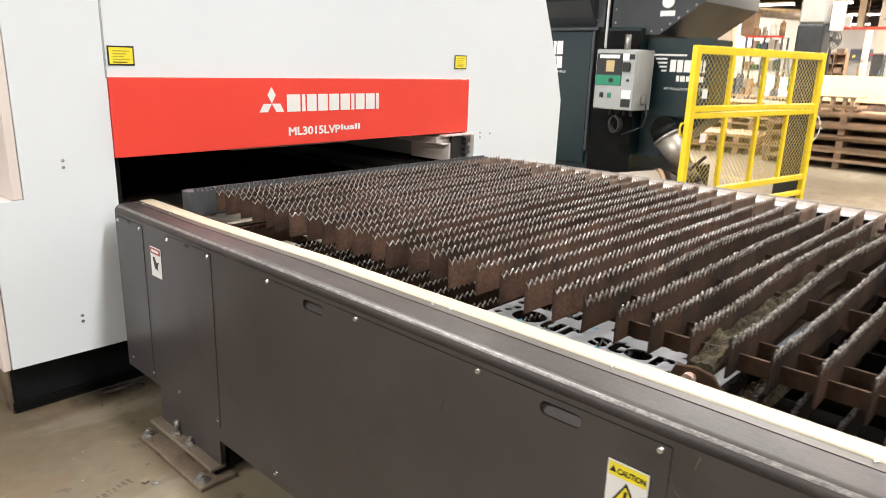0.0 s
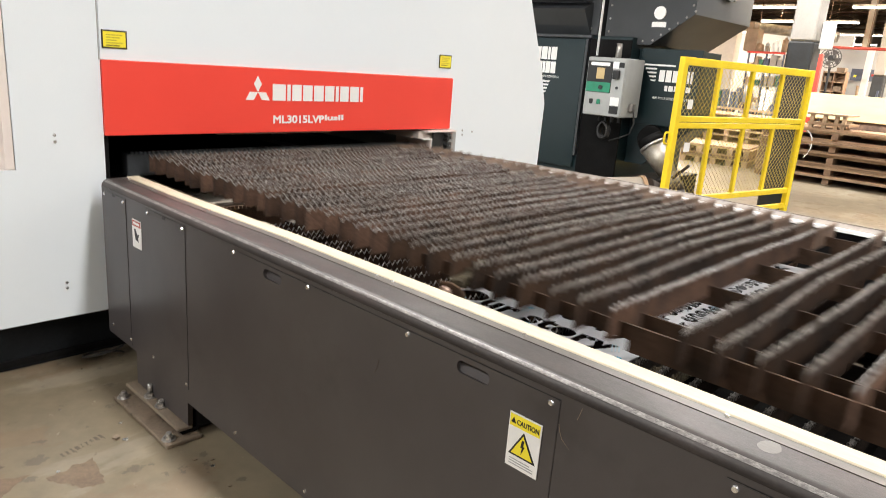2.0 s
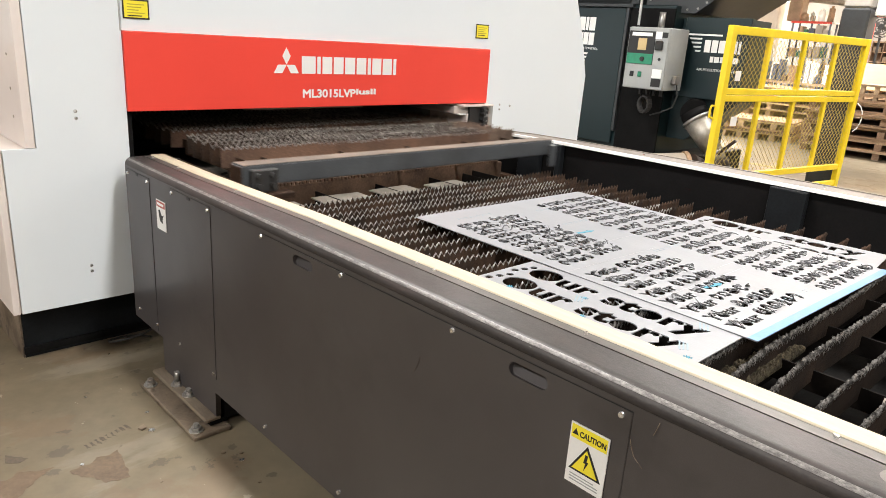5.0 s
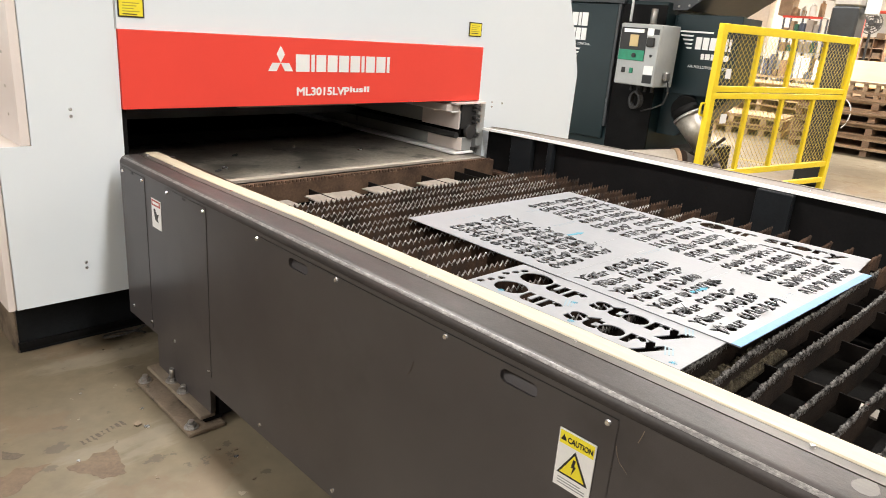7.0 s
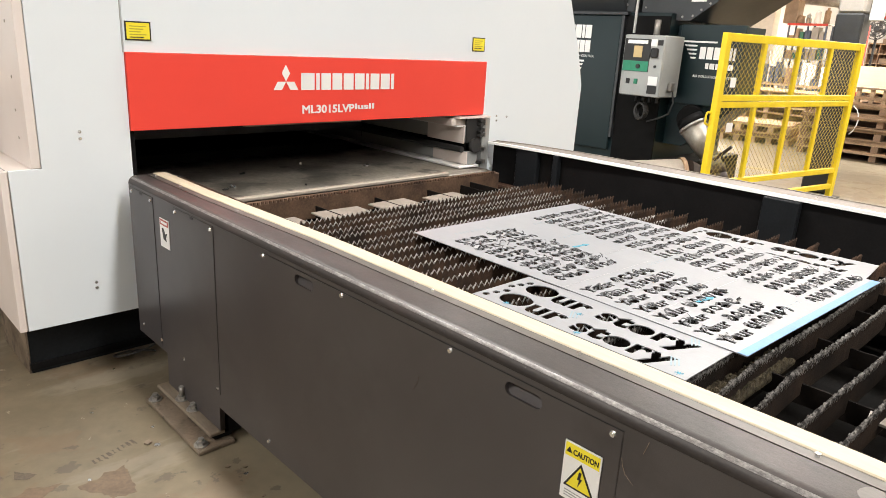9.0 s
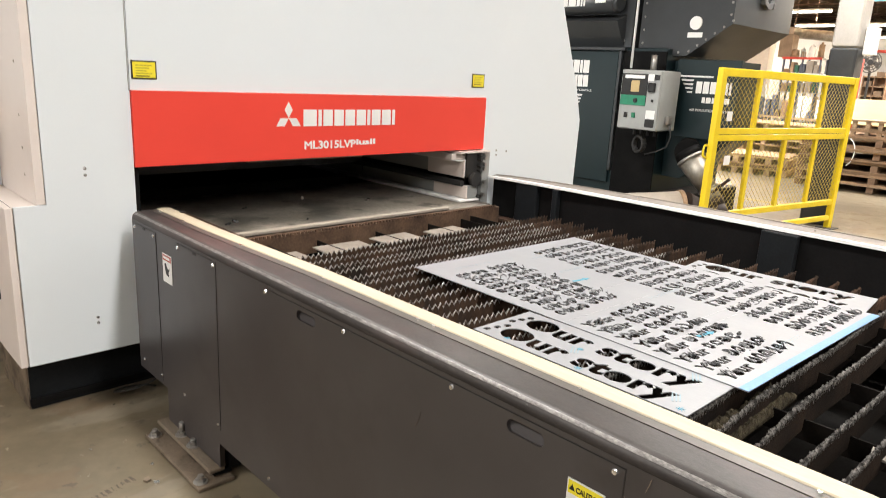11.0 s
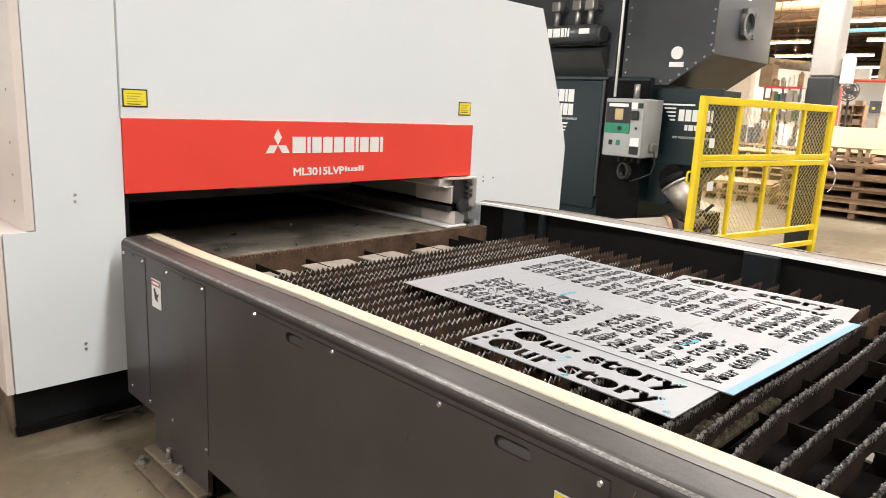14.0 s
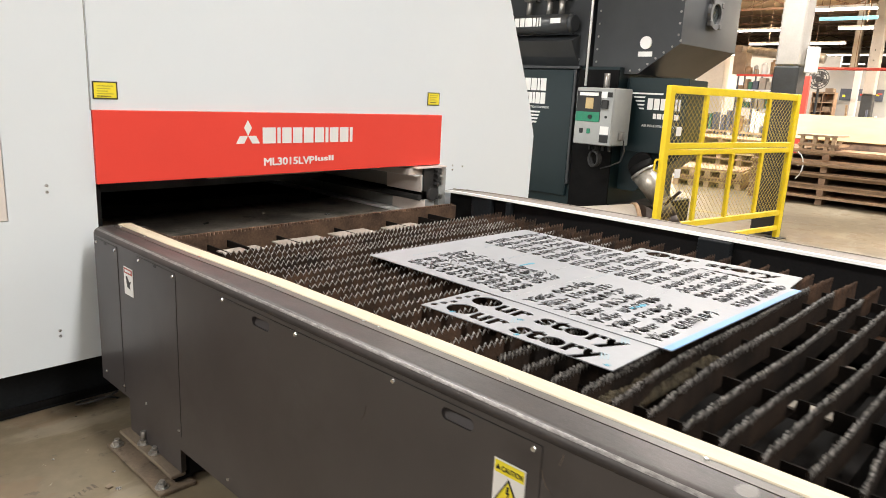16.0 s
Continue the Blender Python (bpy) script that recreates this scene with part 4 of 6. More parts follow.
def far_guard():
    t = thing("far_side_guard", (2.5, -2.2, 0), "dark far side guard with a pale worn top edge", "machine guard")
    # far inner wall takes the same near-black, shade included
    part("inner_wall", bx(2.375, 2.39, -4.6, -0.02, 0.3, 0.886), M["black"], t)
    part("outer_wall", bx(2.53, 2.545, -4.6, -0.02, 0.05, 0.886), M["guard"], t)
    plan = [(2.29, -0.03), (2.32, -0.25), (2.345, -0.60), (2.36, -1.2), (2.36, -4.6)]
    back = [(2.395, -0.03), (2.47, -0.25), (2.52, -0.60), (2.55, -1.2), (2.55, -4.6)]
    part("top_cap", prism([(x + 0.030, y) for x, y in plan] + back[::-1], "z", 0.889, 0.900), M["capbrown"], t, "dusty brown top flange")
    part("pale_edge", prism(plan + [(x + 0.028, y) for x, y in plan[::-1]], "z", 0.889, 0.903), M["decal"], t, "pale worn top edge")
    part("back_lip", prism([(x - 0.010, y) for x, y in back] + [(x + 0.004, y) for x, y in back[::-1]], "z", 0.9005, 0.9045), M["offcut"], t, "rubbed rear lip")
    for y in (-1.05, -2.0, -2.9, -3.8):
        screw(2.47, y, 0.900, "z", t, 0.008)
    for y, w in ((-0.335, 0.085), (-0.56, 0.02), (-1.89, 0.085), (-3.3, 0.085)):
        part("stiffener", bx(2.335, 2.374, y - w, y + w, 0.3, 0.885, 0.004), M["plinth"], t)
    part("chain_rail", bx(2.19, 2.30, -4.6, -0.13, 0.60, 0.655), M["rust"], t, "rusty chain rail")
    part("rail_edge", bx(2.19, 2.205, -0.62, -0.13, 0.6555, 0.668), M["leadrust"], t, "red-brown rail edge")
    part("support_bar", bx(2.14, 2.18, -4.6, -0.13, 0.52, 0.60), M["tray"], t)


far_guard()


def changer_base():
    t = thing("pallet_changer_base", (1.2, -2.3, 0), "dark steel base under the shuttle pallets, with shade in its colour", "machine base")
    # tray and cross members have the shade below the slats in their colour
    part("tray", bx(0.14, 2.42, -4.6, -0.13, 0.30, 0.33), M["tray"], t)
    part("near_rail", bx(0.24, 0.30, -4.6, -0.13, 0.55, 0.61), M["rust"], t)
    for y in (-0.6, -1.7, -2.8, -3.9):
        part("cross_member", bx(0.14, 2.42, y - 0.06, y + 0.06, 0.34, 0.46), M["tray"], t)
    part("foot_beam", bx(0.14, 1.2, -1.02, -0.90, 0.02, 0.060, 0.004), M["black"], t)
    part("foot_leg", bx(0.04, 0.16, -0.86, -0.42, 0.03, 0.30), M["black"], t)


changer_base()

pl = thing("floor_bracket", (-0.03, -0.62, 0), "worn steel floor bracket bolted beside the guard", "bracket")
part("base_plate", bx(-0.100, 0.045, -0.900, -0.385, 0.0, 0.016, 0.003), M["dusty"], pl)
part("spacer", bx(-0.020, 0.050, -0.86, -0.34, 0.0165, 0.034, 0.002), M["black"], pl)
part("flange", bx(-0.040, 0.022, -0.865, -0.365, 0.0345, 0.050, 0.004), M["rubbed"], pl, "rubbed steel bar")
for x, y, z, h in ((-0.072, -0.425, 0.0165, 0.012), (-0.072, -0.855, 0.0165, 0.012), (-0.008, -0.545, 0.0505, 0.040), (-0.008, -0.650, 0.0505, 0.012)):
    b = tube((x, y, z + 0.003), (x, y, z + 0.016), 0.019, seg=6)
    tube((x, y, z + 0.016), (x, y, z + 0.016 + h), 0.011, seg=10, bm=b)
    tube((x, y, z - 0.001), (x, y, z + 0.003), 0.027, seg=14, bm=b)
    part("bolt", b, M["steel"], pl)
rd = random.Random(31)
for x, y, r in ((-0.21, -0.70, 0.022), (-0.19, -0.735, 0.014), (-0.155, -0.60, 0.008), (-0.05, -1.02, 0.012), (-0.02, -1.10, 0.009), (-0.03, -1.25, 0.008), (-0.30, -0.35, 0.007), (-0.10, -0.02, 0.006), (0.00, -1.06, 0.014), (-0.04, -1.55, 0.007), (-0.45, -0.80, 0.008), (-0.28, -1.05, 0.006)):
    pts = [(x + r * rd.uniform(0.5, 1.3) * math.cos(a), y + r * rd.uniform(0.4, 1.0) * math.sin(a)) for a in np.linspace(0, 2 * math.pi, 7)[:-1]]
    solid("floor_chip", prism(pts, "z", 0.0, r * 0.35), M["bright"] if rd.random() < 0.35 else M["dusty"], "small chip of scrap metal lying on the concrete floor", "scrap", "floor chips")


# ---- shuttle pallets ----
def slat_mesh(seed, slag, bow, material="slatA", tips="tipA", length=1.82, height=0.092, pitch=0.026, end="bare"):
    """A toothed support strip of thin steel whose zigzag edge is beaded with slag; its tips lie at z = 0.
    The more slag, the more the teeth are lumps that lean from side to side."""
    r = random.Random(seed)
    n, per = int(length / pitch), 10
    heavy = slag > 0.0015
    bm = bmesh.new()
    rows = []
    depth, cap, lean, fat = 1.0, 0.0, 0.0, 1.0
    for i in range(n * per + 1):
        x = i * pitch / per + r.uniform(-0.0005, 0.0005) * (0 < i < n * per)
        k = i % per
        if k == per // 2 or i == 0:
            depth, cap, lean, fat = r.uniform(0.88, 1.12), r.uniform(0, 0.0030), r.uniform(-1, 1) * slag * 0.8, r.uniform(0.8, 1.2)
        wave = abs(k / per - 0.5) * 2
        worn = 0.78 + 0.3 * min(1, abs(noise.noise((x * 2.3, seed * 7.3, 0.0))) * 3)
        deep = (0.0205 if heavy else 0.0200) * worn * depth
        top = -(1 - wave ** 0.9) * deep - cap + r.uniform(-0.0010, 0.0010)
        line = bow * math.sin(math.pi * x / length) + bow * 0.35 * math.sin(3.3 * math.pi * x / length + seed)
        if heavy:
            w = slag * fat * r.uniform(0.75, 1.15)
            rings = ((-height, 0.0020), (-0.044, 0.0022), (top - 0.0140 - 0.003 * r.random(), 0.0026), (top - 0.0085 - 0.002 * r.random(), 0.0016 + w * (0.15 + 0.55 * wave)), (top - 0.0040, 0.0010 + w * (0.35 + 0.75 * wave)), (top - 0.0010, w * (0.30 + 0.55 * wave)), (top, w * 0.2))
        else:
            rings = ((-height, 0.0015), (-0.040, 0.0015), (top - 0.0085, 0.0014), (top - 0.0058, 0.0020 * fat), (top - 0.0028, 0.0026 * fat), (top - 0.0008, 0.0018), (top, 0.0005))
        ring = []
        for m, (z, h) in enumerate(rings):
            o = lean * wave * (m - 2) / 3 if m > 2 else 0
            j = (0.32 if heavy else 0.2) * h * (m > 2)
            ring.append((bm.verts.new((x, line + o - h + r.uniform(-j, j), z)), bm.verts.new((x, line + o + h + r.uniform(-j, j), z))))
        rows.append(ring)
    clean = length - r.uniform(0.16, 0.30)
    for a, b in zip(rows, rows[1:]):
        bare = a[0][0].co.x > clean
        for m, (p, q, p2, q2) in enumerate(zip(a, b, a[1:], b[1:])):
            for f in (bm.faces.new((p[0], q[0], q2[0], p2[0])), bm.faces.new((q[1], p[1], p2[1], q2[1]))):
                f.material_index = 2 if bare else int(m >= 3)
                f.smooth = m >= 3 and not heavy
        bm.faces.new((a[-1][0], b[-1][0], b[-1][1], a[-1][1])).material_index = 2 if bare else 1
        bm.faces.new((b[0][0], a[0][0], a[0][1], b[0][1]))
    for e in (rows[0], rows[-1]):
        for p, p2 in zip(e, e[1:]):
            bm.faces.new((p[0], p2[0], p2[1], p[1]))
    bmesh.ops.recalc_face_normals(bm, faces=bm.faces)
    me = bpy.data.meshes.new("slat")
    bm.to_mesh(me)
    bm.free()
    me.materials.append(M[material])
    me.materials.append(M[tips])
    me.materials.append(M[end])
    return me


def heap(x0, x1, y0, y1, z0, z1, seed, nx=170, ny=14):
    """A lumpy crust of slag."""
    bm = bmesh.new()
    g = []
    for i in range(nx + 1):
        row = []
        for j in range(ny + 1):
            x, y = x0 + (x1 - x0) * i / nx, y0 + (y1 - y0) * j / ny
            n = 0.55 + 0.5 * noise.noise((x * 9 + seed, y * 14, 0)) + 0.35 * noise.noise((x * 45, y * 45 + seed, 2)) + 0.25 * noise.noise((x * 130, y * 130, seed))
            edge = min(1, min(i, nx - i) / nx * 12 + 0.3) * (1 if 0 < j < ny else 0.05)
            row.append(bm.verts.new((x, y, z0 + (z1 - z0) * max(0, n) * edge)))
        g.append(row)
    for i in range(nx):
        for j in range(ny):
            bm.faces.new((g[i][j], g[i + 1][j], g[i + 1][j + 1], g[i][j + 1]))
    low = bmesh.ops.extrude_face_region(bm, geom=bm.faces[:])
    for v in [q for q in low["geom"] if isinstance(q, bmesh.types.BMVert)]:
        v.co.z = z0 - 0.01
    bmesh.ops.recalc_face_normals(bm, faces=bm.faces)
    return bm


def pallet(tip, slats, meshes, label, lead, heaps, webs, ribs, front="leadrust"):
    """A shuttle pallet: end beams, side combs and lengthwise webs that carry the slats. tip: height of the slats' points."""
    t = thing("shuttle_pallet", (1.17, -2.0, tip - 0.16), label, "cutting table", "shuttle pallets")
    end = -3.63
    part("lead_bar", bx(0.22, 2.11, lead - 0.035, lead + 0.035, tip - 0.125, tip - 0.02, 0.003), M[front], t)
    teeth = None
    for i in range(92):
        teeth = bx(0.24 + i * 0.02, 0.252 + i * 0.02, lead - 0.036, lead - 0.028, tip - 0.021, tip - 0.008, bm=teeth)
    part("lead_teeth", teeth, M[front], t, kind="stuff")
    b = part("end_beam", bx(0.235, 2.135, end - 0.095, end, tip - 0.117, tip - 0.036, 0.005, seg=2), M["beam"], t, "grey painted hollow end beam")
    part("beam_top", bx(0.242, 2.128, end - 0.089, end - 0.006, tip - 0.0359, tip - 0.0345), M["beamdust"], b, "dusty brown top of the beam")
    part("end_plate", bx(0.228, 0.2345, end - 0.090, end - 0.005, tip - 0.112, tip - 0.042, 0.002), M["rust"], b)
    part("clamp", bx(0.262, 0.375, end - 0.122, end - 0.0955, tip - 0.140, tip - 0.050, 0.004), M["rubber"], b, "dark clamp with black bolts")
    part("clamp_foot", bx(0.30, 0.43, end - 0.155, end - 0.0955, tip - 0.165, tip - 0.141, 0.003), M["rust"], b)
    for dx in (0.025, 0.085):
        for dz in (0.072, 0.112):
            part("bolt", tube((0.262 + dx, end - 0.138, tip - dz), (0.262 + dx, end - 0.121, tip - dz), 0.0105, seg=8), M["rubber"], b)
    part("stop_arm", bx(2.10, 2.15, end - 0.118, end - 0.0955, tip - 0.185, tip - 0.060, 0.006), M["beam"], b)
    part("stop_hook", pipe([(2.10, end - 0.01, tip - 0.06), (2.14, end - 0.05, tip - 0.05), (2.16, end - 0.09, tip - 0.08), (2.155, end - 0.095, tip - 0.13)], 0.009, 6), M["beam"], b)
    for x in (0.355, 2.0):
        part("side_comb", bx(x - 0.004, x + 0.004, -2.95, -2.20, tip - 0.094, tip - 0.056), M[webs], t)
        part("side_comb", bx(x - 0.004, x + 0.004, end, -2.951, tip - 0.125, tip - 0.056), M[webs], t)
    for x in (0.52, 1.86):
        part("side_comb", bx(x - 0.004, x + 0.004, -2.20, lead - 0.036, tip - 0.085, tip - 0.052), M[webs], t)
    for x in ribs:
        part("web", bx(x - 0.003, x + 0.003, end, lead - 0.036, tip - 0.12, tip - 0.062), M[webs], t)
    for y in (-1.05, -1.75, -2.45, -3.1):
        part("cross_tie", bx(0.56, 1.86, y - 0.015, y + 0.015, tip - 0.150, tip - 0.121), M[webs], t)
    r = random.Random(len(slats))
    for y, k in slats:
        s = new("slat", meshes[k])
        s.parent = t
        s.matrix_basis = pose(0.285 - 1.17 + r.uniform(-0.012, 0.012), y + 2.0, 0.16 + r.uniform(-0.005, 0.0), r.uniform(-1.6, 1.6), 0, r.uniform(-0.25, 0.25))
    for h in heaps:
        part("slag_crust", heap(*h), M["slag"], t, "grey crust of slag")
    return t


UP_TIP, LOW_TIP = 0.980, 0.782
light_slats = [slat_mesh(k, 0.0008, 0.006 * (k % 3 - 1)) for k in range(5)]
heavy_slats = [slat_mesh(20 + k, 0.0021, 0.012 * (k % 3 - 1) + 0.006, "slatH", "tipH") for k in range(4)]
slat_set = light_slats + heavy_slats + [slat_mesh(37, 0.0008, 0.004, "slatR", "tipA")]
lower_slat_set = [slat_mesh(40 + k, 0.0008, 0.005 * (k % 3 - 1), "slatC", "tipA", end="slatC") for k in range(5)] + [slat_mesh(60 + k, 0.0034, 0.014 * (k % 3 - 1) + 0.005, "slatB", "tipB", pitch=0.0165, end="slatC") for k in range(4)]
rs = random.Random(4)
upper_rows = []
for j in range(36):
    if j != 30:
        y = -0.414 - 0.0866 * j
        upper_rows.append((y, 9 if j == 35 else rs.randrange(5) if y > -2.1 or -3.0 < y < -2.85 else 5 + rs.randrange(4)))
upper = pallet(UP_TIP, upper_rows, slat_set, "empty shuttle pallet of rusty toothed slats caked with slag", -0.285, [(0.275, 1.95, -2.472, -2.415, UP_TIP - 0.080, UP_TIP - 0.032, 3)], "rust_red", (0.47, 0.875, 1.28, 1.69), "beam")
part("catch_bracket", prism([(-2.375, UP_TIP - 0.135), (-2.395, UP_TIP - 0.085), (-2.44, UP_TIP - 0.078), (-2.475, UP_TIP - 0.085), (-2.52, UP_TIP - 0.135)], "x", 0.262, 0.272, 0.002), M["rust_red"], upper, "rusty catch bracket")
part("catch_bolt", tube((0.246, -2.43, UP_TIP - 0.105), (0.263, -2.43, UP_TIP - 0.105), 0.014, seg=10), M["copper"], upper)
lower_rows = []
for j in range(34):
    y = -0.70 - 0.086 * j
    lower_rows.append((y, rs.randrange(5) if y > -2.1 else 5 + rs.randrange(4)))
lower = pallet(LOW_TIP, lower_rows, lower_slat_set, "shuttle pallet of rusty toothed slats carrying cut sheets", -0.285, [(0.29, 0.95, -2.500, -2.430, LOW_TIP - 0.075, LOW_TIP - 0.038, 9)], "shade_web", (0.42, 0.79, 1.15, 1.52, 1.78))
for x, y, w, d, a in ((0.50, -0.52, 0.20, 0.16, 2), (0.83, -0.50, 0.26, 0.17, -2), (1.16, -0.48, 0.24, 0.15, 2), (1.50, -0.50, 0.24, 0.14, 4)):
    bm = bx(-w / 2, w / 2, -d / 2, d / 2, 0, 0.006)
    bm.transform(pose(x, y, LOW_TIP - 0.070, 0, 0, a))
    part("scrap_plate", bm, M["offcut"], lower, "grey offcut of sheet steel")
for x, y, w, d, a in ((0.735, -2.762, 0.05, 0.04, 8), (0.735, -2.842, 0.05, 0.05, 14), (1.12, -2.97, 0.14, 0.06, -6), (0.70, -3.05, 0.15, 0.06, 12), (1.2, -2.78, 0.1, 0.05, 3), (0.95, -3.15, 0.2, 0.06, 3)):
    bm = bx(-w / 2, w / 2, -d / 2, d / 2, 0, 0.006)
    bm.transform(pose(x, y, LOW_TIP - (0.061 if w < 0.08 else 0.095), 6 if w < 0.08 else 0, 0, a))
    part("scrap_plate", bm, M["offcut" if w < 0.08 else "sootcut"], lower, "sooty offcut of sheet steel")


# ---- cut sheets ----
def rect(u0, v0, u1, v1):
    return [Vector((u0, v0)), Vector((u1, v0)), Vector((u1, v1)), Vector((u0, v1))]


def oval(u, v, a, b, n=14):
    return [Vector((u + a * math.cos(2 * math.pi * i / n), v + b * math.sin(2 * math.pi * i / n))) for i in range(n)]


def word_holes(body, size, u, v, width, fat):
    """The outlines of a line of letters as holes, without the letters' own islands."""
    polys = outlines(body, size, fat, 1.06)
    hi, lo = max(p.x for q in polys for p in q), min(p.x for q in polys for p in q)
    polys = [[Vector((u + (p.x - lo) * width / (hi - lo), v + p.y)) for p in q] for q in polys]
    return [q for q in polys if not any(q is not o and inside(q[0], o) for o in polys)]


def turned(polys, u, v):
    """Outlines of a line of writing laid so that it reads across the sheet."""
    return [[Vector((u - p.y, v + p.x)) for p in q] for q in polys]


def bar_holes(width, h, r, rings=0.0):
    """A line of unreadable cut-outs of letter size from the origin: arcs, arches, rings, stems and slivers, some with their cores left in."""
    out, x = [], 0.0

    def arc(u, v, a, b, s, t0, t1):
        ts = np.linspace(t0, t1, 11)
        return [Vector((u + a * math.cos(t), v + b * math.sin(t))) for t in ts] + [Vector((u + (a - s) * math.cos(t), v + (b - s) * math.sin(t))) for t in ts[::-1]]

    while True:
        w = h * r.uniform(0.62, 0.84)
        if x + w > width:
            break
        s, k, v = h * r.uniform(0.22, 0.30), r.random(), h * r.uniform(0.02, 0.06)
        c, before = x + w / 2, len(out)
        if k < 0.25 + rings:
            t0 = r.uniform(-3, 3)
            out.append(arc(c, v + h * 0.44, w / 2, h * 0.44, s, t0, t0 + r.uniform(4.4, 6.0)))
            if r.random() < 0.5:
                out.append(oval(c, v + h * 0.44, (w / 2 - s) * 0.45, h * 0.11, 7))
        elif k < 0.58:
            up = h * r.uniform(0.8, 0.93)
            out.append([Vector(p) for p in ((x, v), (x + w * 0.6, v), (x + w * 0.55, v + h * 0.12), (x + w * 0.45, v + h * 0.14), (x + w * 0.45, v + up), (x + w * 0.02, v + up - h * 0.07), (x + w * 0.10, v + h * 0.12), (x, v + h * 0.1))])
            w *= 0.66
        else:
            ts = np.linspace(0, 2 * math.pi, 14)[:-1]
            out.append([Vector((c + w * 0.5 * f * math.cos(a), v + h * 0.46 + h * 0.46 * f * math.sin(a))) for a, f in [(a, r.uniform(0.70, 1.0)) for a in ts]])
            if r.random() < 0.7:
                out.append([Vector((c + w * 0.5 * f * math.cos(a), v + h * 0.46 + h * 0.46 * f * math.sin(a))) for a, f in [(a, r.uniform(0.14, 0.42)) for a in ts]])
        x += w + h * 0.035
        flip, tilt = r.random() < 0.5, r.random() < 0.5
        mid = max(p.x for p in out[before]) + min(p.x for p in out[before])
        for q in out[before:]:
            for p in q:
                p.x, p.y = (mid - p.x if flip else p.x) + h * r.uniform(-0.012, 0.012), (2 * v + h * 0.9 - p.y if tilt else p.y) + h * r.uniform(-0.012, 0.012)
    return out


def laid_sheet(name, label, outer, holes, x, y, z, turn, thick=0.003):
    bm = flat_mesh([outer] + holes, thick)
    me = bpy.data.meshes.new(name)
    bm.to_mesh(me)
    bm.free()
    me.materials.append(M["sheet"])
    ob = new(name, me)
    ob.matrix_basis = pose(x, y, z, 0, 0, -90 + turn)
    BASE[ob] = None
    return tagged(ob, label, "metal sheet", "cut sheets")


def tipped_pieces(rows, h, r):
    """The cut pieces left in a line of letters, tipped and curled out of their holes. rows: (u, v, width) of each line."""
    bm = bmesh.new()
    for u, v, width in rows:
        x = h * 0.3
        while x < width - h * 0.3:
            for _ in range(r.choice((2, 2, 3, 4))):
                a, b = h * r.uniform(0.18, 0.40), h * r.uniform(0.12, 0.28)
                wide, t0, span = h * r.uniform(0.07, 0.13), r.uniform(0, 6.28), r.uniform(2.0, 5.2)
                m = Matrix.Translation((u - h * r.uniform(0.25, 0.65), v + x + h * r.uniform(-0.1, 0.1), r.uniform(0.0005, 0.0045))) @ Euler((r.gauss(0, 0.32), r.gauss(0, 0.32), r.uniform(0, 6.28))).to_matrix().to_4x4()
                n, ring = 9, []
                for i in range(n + 1):
                    q = t0 + span * i / n
                    curl = 0.004 * math.sin(3.0 * i / n + t0)
                    ring.append([bm.verts.new(m @ Vector((d * a * math.cos(q), d * b * math.sin(q), curl + dz))) for d, dz in ((1, 0), (1 - wide / a, 0), (1 - wide / a, -0.0016), (1, -0.0016))])
                for p, q in zip(ring, ring[1:]):
                    for j in range(4):
                        bm.faces.new((p[j], p[(j + 1) % 4], q[(j + 1) % 4], q[j]))
                bm.faces.new(ring[0][::-1])
                bm.faces.new(ring[-1])
            x += h * r.uniform(0.55, 0.8)
    bmesh.ops.recalc_face_normals(bm, faces=bm.faces)
    return bm


SZ = LOW_TIP + 0.0066
r8 = random.Random(8)
holes = []
# short dense lines that read across the sheet
tipped = []
for i in range(10):
    holes += turned(bar_holes(0.165, 0.054, r8, 0.40), 0.215 + 0.0545 * i, 0.050)
    holes += turned(bar_holes(0.165, 0.054, r8, 0.20), 0.205 + 0.0545 * i, 0.232)
    tipped += [(0.215 + 0.0545 * i, 0.060, 0.165), (0.205 + 0.0545 * i, 0.236, 0.165)]
# lines that begin with a legible word
for i in range(8):
    u = 1.285 - 0.0655 * i
    holes += turned(word_holes("Your", 0.060, 0, 0, 0.150, 0.0030), u, 0.030)
    holes += turned(bar_holes(0.27 - 0.02 * (i % 3), 0.060, r8, 0.15), u, 0.196)
    tipped += [(u, 0.05, 0.10), (u, 0.196, 0.27 - 0.02 * (i % 3))]
# the long block on the far half
for i in range(18):
    u = 1.305 - 0.0685 * i
    holes += turned(bar_holes(0.180, 0.061, r8, 0.1), u, 0.588 + 0.006 * (i % 2))
    holes += turned(bar_holes(0.215, 0.061, r8, 0.15), u, 0.782)
    tipped += [(u, 0.59, 0.185), (u, 0.785, 0.21)]
main = laid_sheet("cut_sheet", "large aluminium sheet cut with rows of letters, one blue edge", rect(0, 0, 1.345, 1.01), holes, 0.718, -1.122, SZ, -1.9)
part("tipped_scrap", tipped_pieces(tipped, 0.056, r8), M["sliver"], main, "cut pieces tipped in their holes, darkened for their tilt", kind="stuff")
part("film_edge", bx(1.319, 1.346, 0.0, 1.01, 0.0016, 0.0024), M["blue"], main, "blue protective film")
